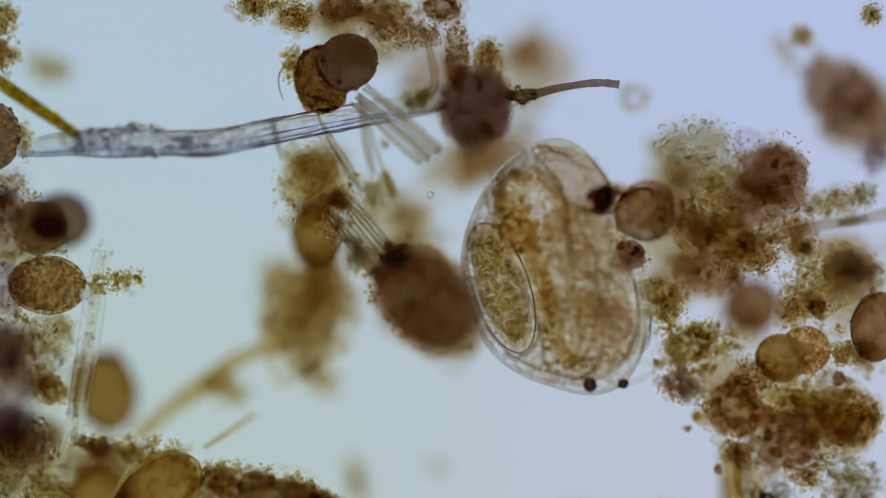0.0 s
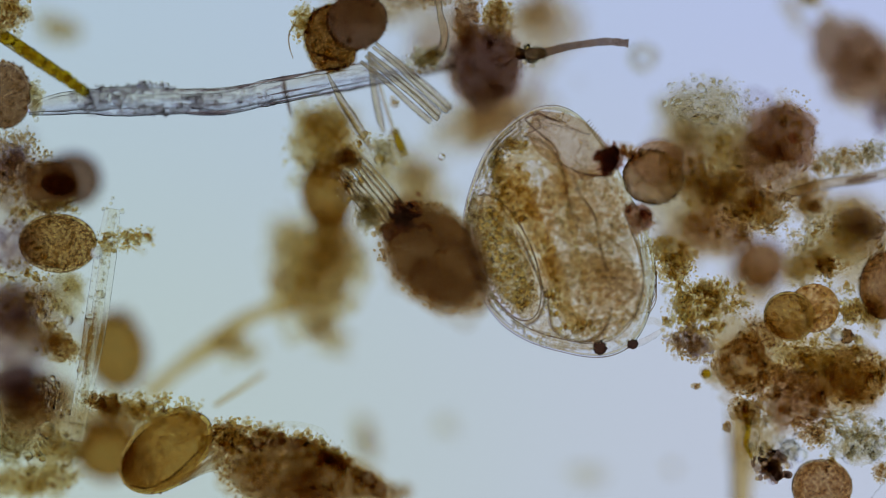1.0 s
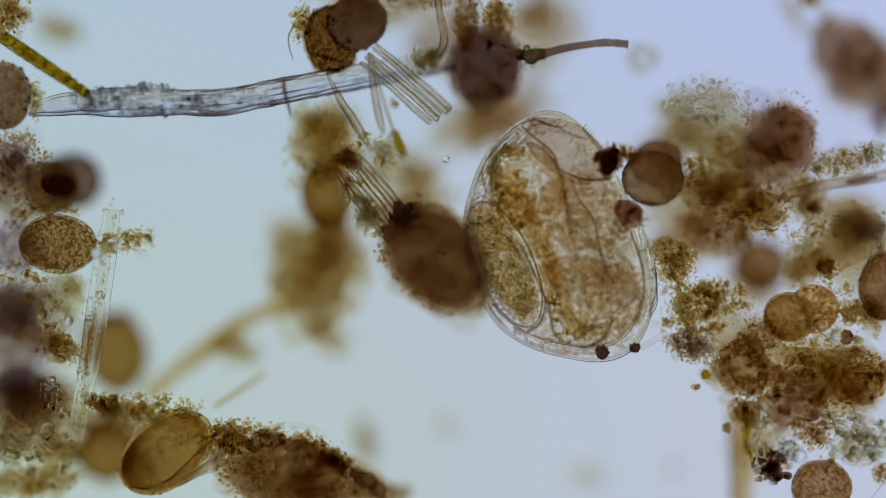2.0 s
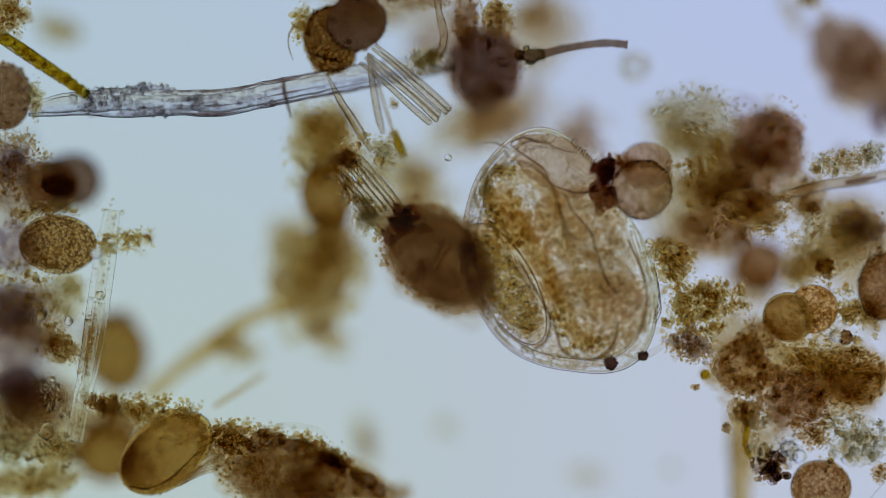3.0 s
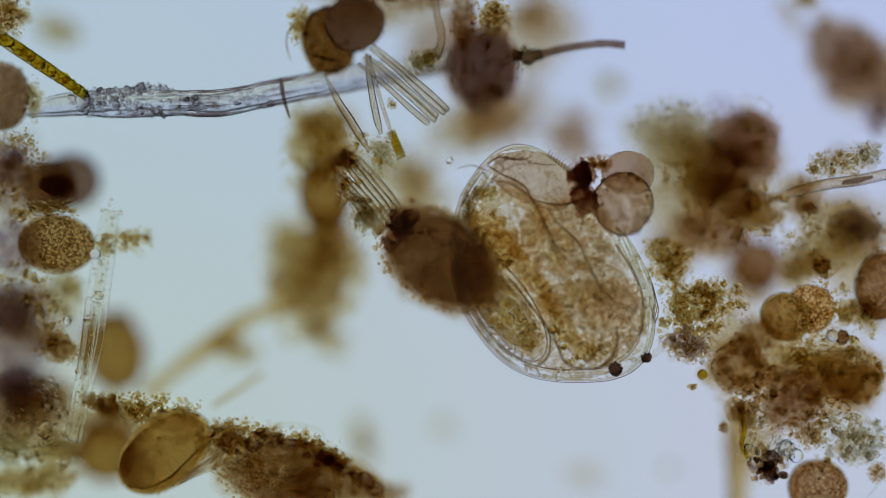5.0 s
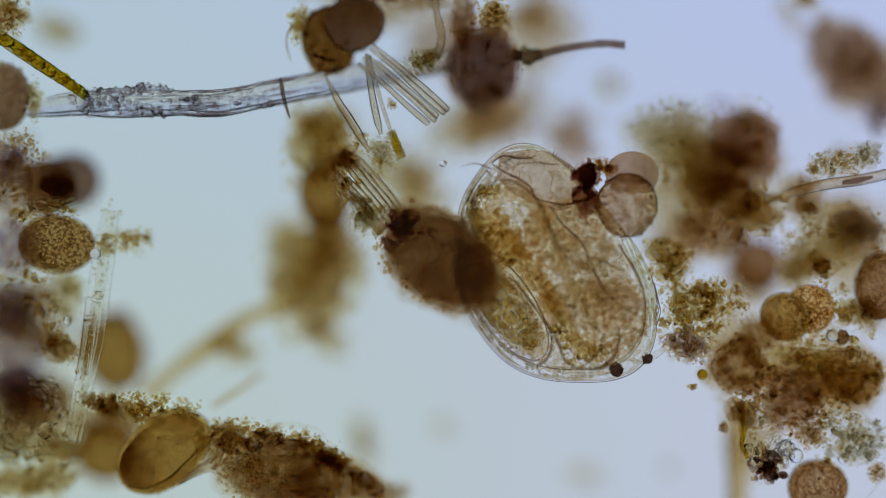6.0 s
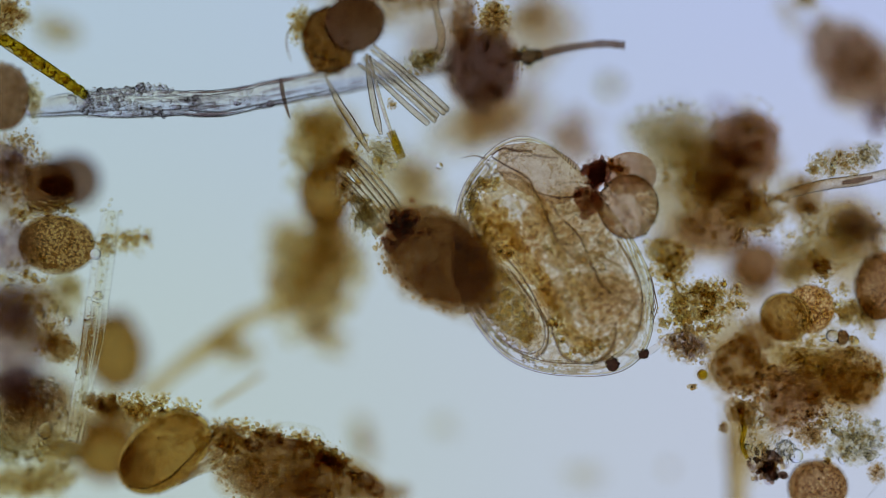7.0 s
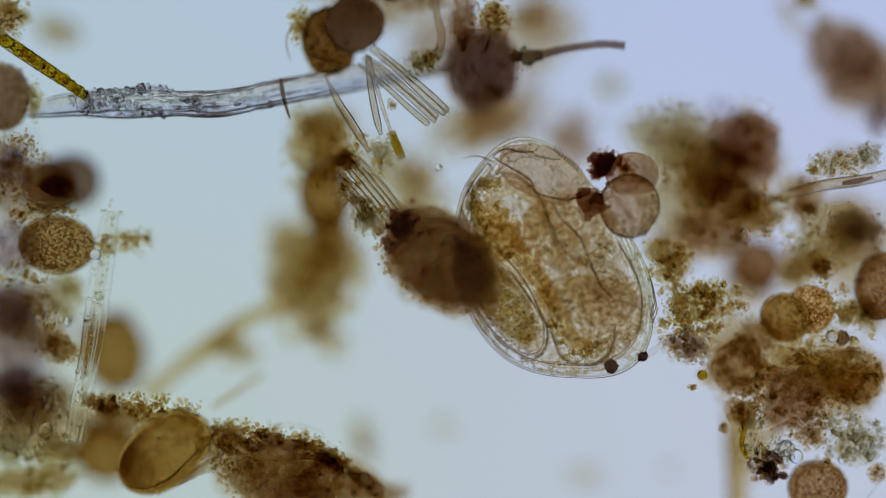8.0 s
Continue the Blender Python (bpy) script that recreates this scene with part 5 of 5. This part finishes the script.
haze("soft ochre bed at the lower edge", 1495, 690, 110, 90, 70, 0, [OCHRE, RUST], 2, 217)
haze("soft ochre bed along the upright stem", 1340, 790, 45, 50, 80, 0, [OLIVE, OCHRE], 3, 218)
haze("soft purple bed of debris at the edge", 30, 330, 55, 90, 110, 0, [PLUM, OCHRE, SLATE], 4, 219)
haze("soft purple bed below the netted pollen", 50, 560, 55, 100, 90, 0, [PLUM, OCHRE, SLATE], 4, 220)
haze("soft blue-black bed along the edge", 30, 610, 90, 80, 60, 0, [SLATE, PLUM], 3, 227)
haze("soft plum bed beside the upright fibre", 60, 690, 80, 90, 50, 0, [PLUM, OCHRE], 3, 228)
haze("wide soft brown bed beside the dark heap", 950, 60, 40, 100, 90, 0, [RUST, OCHRE], 1, 229)
haze("soft brown bed in the corner", 70, 740, 55, 100, 90, 0, [OCHRE, OLIVE], 3, 221)
haze("soft ochre bed between the blurred heaps", 586, 420, 55, 70, 80, 0, [OCHRE, OLIVE], 4, 440)
haze("soft tan bed under the yellow-green fragment", 690, 290, 50, 60, 60, 0, [OLIVE, FLOC], 3, 441)
haze("soft violet bed in the lower corner", 40, 700, 45, 120, 90, 0, [SLATE, PLUM, OLIVE], 4, 442)
haze("soft violet bed at the edge", 20, 560, 45, 90, 80, 0, [SLATE, PLUM], 3, 443)
haze("soft ochre bed around the hair bundle", 590, 240, 45, 70, 80, 0, [OCHRE, OLIVE], 3, 223)
haze("soft brown bed of debris at the top", 790, 70, 55, 110, 90, 0, [RUST, PLUM], 2, 224)
haze("soft brown bed below the dark heap", 850, 215, 40, 130, 60, -10, [OCHRE, RUST], 1, 225)
haze("soft ochre debris at the top", 660, 20, 55, 120, 40, 0, [RUST, OCHRE], 3, 226)

# ---- droplets and single cells ----
for x, y, z, r in ((172, 448, 222, 10), (641, 391, 222, 8), (1480, 593, 221, 11), (122, 567, 200, 8), (1398, 792, 222, 15), (1416, 806, 220, 13)):
    drop = thing("droplet", x, y, z, "small clear round droplet among the debris", "droplet", "clear droplets")
    part("skin", Soup().blob((0, 0, 0), (r, r, r * 0.8), 0, 0.01, 1, 3, 1), BUBBLE, drop)
cell = thing("algal_cell", 1250, 662, 218, "single round yellow-green algal cell", "alga")
part("cell_wall", Soup().blob((0, 0, 0), (9.5, 9.5, 7), 0, 0.02, 1, 3, 1), ALGA_WALL, cell)
part("chloroplast", Soup().blob((0, 0, 0), (7, 7, 5), 0, 0.1, 2, 3, 2), CHLORO, cell)
clump("tiny brown crumbs beside the algal cell", 1232, 684, 216, (10, 7, 6), 30, [RUST], 2, 10, 4, DARK_GRAIN, 240)
fibre("yellow twisted thread on the debris", 1322, 765, 214, [(-6, -40, 0), (2, -10, 2), (-2, 20, 0), (8, 46, 0)], [3, 4.5, 4, 3], CHLORO, "thread", "thread", 0.7, 0.2)
clump("small yellow crumb on the spore", 1472, 815, 214, (9, 7, 5), 0, [OCHRE], 2, 10, 4, GRAIN, 241)
fibre("fine clear needle among the crystals", 1556, 865, 205, [(-18, 22, 0), (0, 0, 0), (18, -22, 0)], [1.2, 1.6, 1.2], ICE, "needle", "crystal", 1, 0)

for x, y, turn in ((1513, 796, 4), (1536, 794, 12), (1548, 806, 30), (1500, 812, 50), (1556, 786, 70)):
    crystal = thing("crystal", x, y, 212, "small clear angular crystal among the granules", "crystal", "clear crystals")
    v, f = sphere(2)
    edge = np.abs(v).max(1)[:, None]
    part("block", Soup().add((v / edge * 0.8 + v * 0.2) * (7.5, 8.5, 6) @ turned((8, 5, turn)).T, f), ICE, crystal)

# ---- drifting specks ----
bubble = thing("droplet", 785, 282, 190, "tiny clear round droplet", "droplet")
part("skin", Soup().blob((0, 0, 0), (6.5, 6.5, 6.5), 0, 0, 1, 3, 1), BUBBLE, bubble)
speck = thing("speck", 1020, 147, 60, "tiny dark speck drifting in the water", "speck")
part("grain", Soup().blob((0, 0, 0), (8, 8, 6), 0, 0.15, 2, 3, 2), UMBER, speck)


# ---- what moves ----
def shifted(ob, rows):
    """Rows: seconds, ticks to the right, ticks down, ticks up, degrees of turn counter-clockwise, degrees of roll."""
    base = ob.location.copy()
    walk(ob, [(t, pose(base.x + x * M, base.y - y * M, base.z + z * M, roll[0] if roll else 0, 0, a)) for t, x, y, z, a, *roll in rows])


def about(px, py, rows):
    """The same for a body led by a point px, py away from its own middle."""
    out = []
    for t, x, y, z, a in rows:
        c, s = math.cos(radians(a)), math.sin(radians(a))
        out.append((t, x + px - (c * px + s * py), y + py - (c * py - s * px), z, a))
    return out


def motions():
    shifted(flea, about(76, 204, [
        (0.0, -1, -9, 0.0, -4), (0.2, -5, -8, 0.0, -4.5), (0.5, -10, -6, 0.0, -2.5), (1.0, 0, 0, 0.0, 0), (1.5, 1, 2, 0.0, 0), (2.2, 6, 8, 2.0, 2), (2.8, 14, 20, 4.0, 4),
        (3.0, 20, 25, 6.0, 6.5), (3.5, 28, 12, 9.0, 10.5), (4.0, 29, 26, 12.0, 12.5), (4.5, 32, 35, 13.0, 14), (5.2, 33, 36, 14.0, 14), (6.0, 34, 37, 14.0, 13),
        (6.5, 29, 23, 14.0, 11.5), (7.0, 27, 27, 14.0, 12), (7.5, 25, 30, 14.0, 11.5), (8.0, 25, 30, 14.0, 11.2)]))
    for i, limb in limbs.items():
        rows = []
        for j in range(21):
            beat = math.sin(j * 2.1 + i * 1.3)
            rows.append((j * 0.4, pose(2.4 * M * beat, 1.8 * M * math.cos(j * 1.7 + i), 0, 0, 0, 0.8 * beat)))
        walk(limb, rows)
    shifted(pushed, [(0, 0, -8, 0, 0, -66), (0.2, 16, 0, 0, 0, -66), (0.5, 4, -8, 0, 0, -64), (1, 0, 0, 0, 0, -58), (1.5, 0, 0, 0, 0, -58), (2.8, -12, 10, 6, 0, -48), (3, -20, 20, 8, 0, -38),
                     (3.5, -28, 26, 15, 0, -32), (4, -42, 32, 20, 0, -28), (4.5, -50, 40, 22, 0, -24), (6, -42, 48, 24, 0, -14), (6.5, -38, 46, 24, 6, -14), (7, -40, 50, 24, 6, -12), (8, -38, 48, 24, 4, -16)])
    shifted(oval, [(0, 0, 0, 0, 0), (1.5, 0, 0, 0, 0), (2.8, 2, 0, 2, 2), (3, 5, 0, 3, 4), (3.5, 12, 2, 6, 9), (4.5, 13, 2, 8, 10), (8, 13, 2, 8, 10)])
    shifted(black_bits, [(0, 4, -4, 0, 0), (1, 0, 0, 0, 0), (1.5, 0, 0, 0, 0), (2.8, 0, 8, 0, 0), (3, -5, 18, 2, 5), (3.5, -14, 15, 4, 10), (4, -28, 24, 6, 10),
                         (4.5, -42, 26, 6, 20), (6, -34, 28, 6, 10), (6.5, -16, 20, 6, 0), (7, -16, 22, 6, 0), (8, -6, 6, 6, -20)])
    shifted(red_bit, [(0, 2, -8, 0, 0), (1, 0, 0, 0, 0), (1.5, -10, -4, 4, 0), (2.8, -48, -30, 20, 0), (3, -62, -40, 30, 0), (3.5, -70, -44, 40, 0), (4.5, -92, -36, 40, 0), (6, -88, -32, 40, 0), (8, -80, -30, 40, 0)])
    shifted(brown_haze, [(0, 0, 0, 0, 0), (1.5, 0, 0, 0, 0), (2.8, -170, -40, 0, 0), (3, -186, -50, 0, 0), (3.5, -196, -50, 0, 0), (8, -196, -46, 0, 0)])
    shifted(drift, [(0, 0, 0, 0, 0), (1.5, 0, 0, 0, 0), (2.8, -2, 2, 0, 0), (3, -20, 8, -4, 0), (3.5, -36, 8, -8, 0), (4, -52, 10, -12, 0), (4.5, -56, 9, -14, 0), (8, -56, 10, -14, 0)])
    shifted(bank, [(0, 0, 0, 0, 0), (1.5, 0, 0, 0, 0), (2.8, -2, 2, 0, 0), (3, -16, 8, -2, 0), (3.5, -32, 12, -6, 0), (4.5, -46, 16, -10, 0), (8, -46, 16, -10, 0)])
    shifted(green, [(0, 0, 0, 0, 0), (1.5, 0, 0, 0, 0), (2.8, -2, 2, 0, 0), (3, -18, 12, 0, 0), (3.5, -40, 28, -4, 0), (4.5, -50, 36, -8, 0), (8, -50, 38, -8, 0)])
    shifted(loop, [(0, 0, 0, 0, 0), (1.5, 0, 0, 0, 0), (2.8, -2, 3, 0, 0), (3, -14, 14, 0, 0), (3.5, -40, 34, -4, 0), (4.5, -52, 46, -20, 0), (8, -52, 46, -20, 0)])
    shifted(bubble, [(0, -6, -10, 0, 0), (1, -3, -4, 0, 0), (1.5, 2, 0, 0, 0), (3.5, 12, -5, 10, 0), (4.5, 18, -2, 10, 0), (6.5, 0, 8, 20, 0), (8, -3, 12, 20, 0)])
    shifted(speck, [(0, 12, -20, 0, 0), (1, 2, -2, 0, 0), (1.5, 0, 6, 0, 0), (4.5, -10, 40, -10, 0), (8, -20, 80, -20, 0)])


motions()
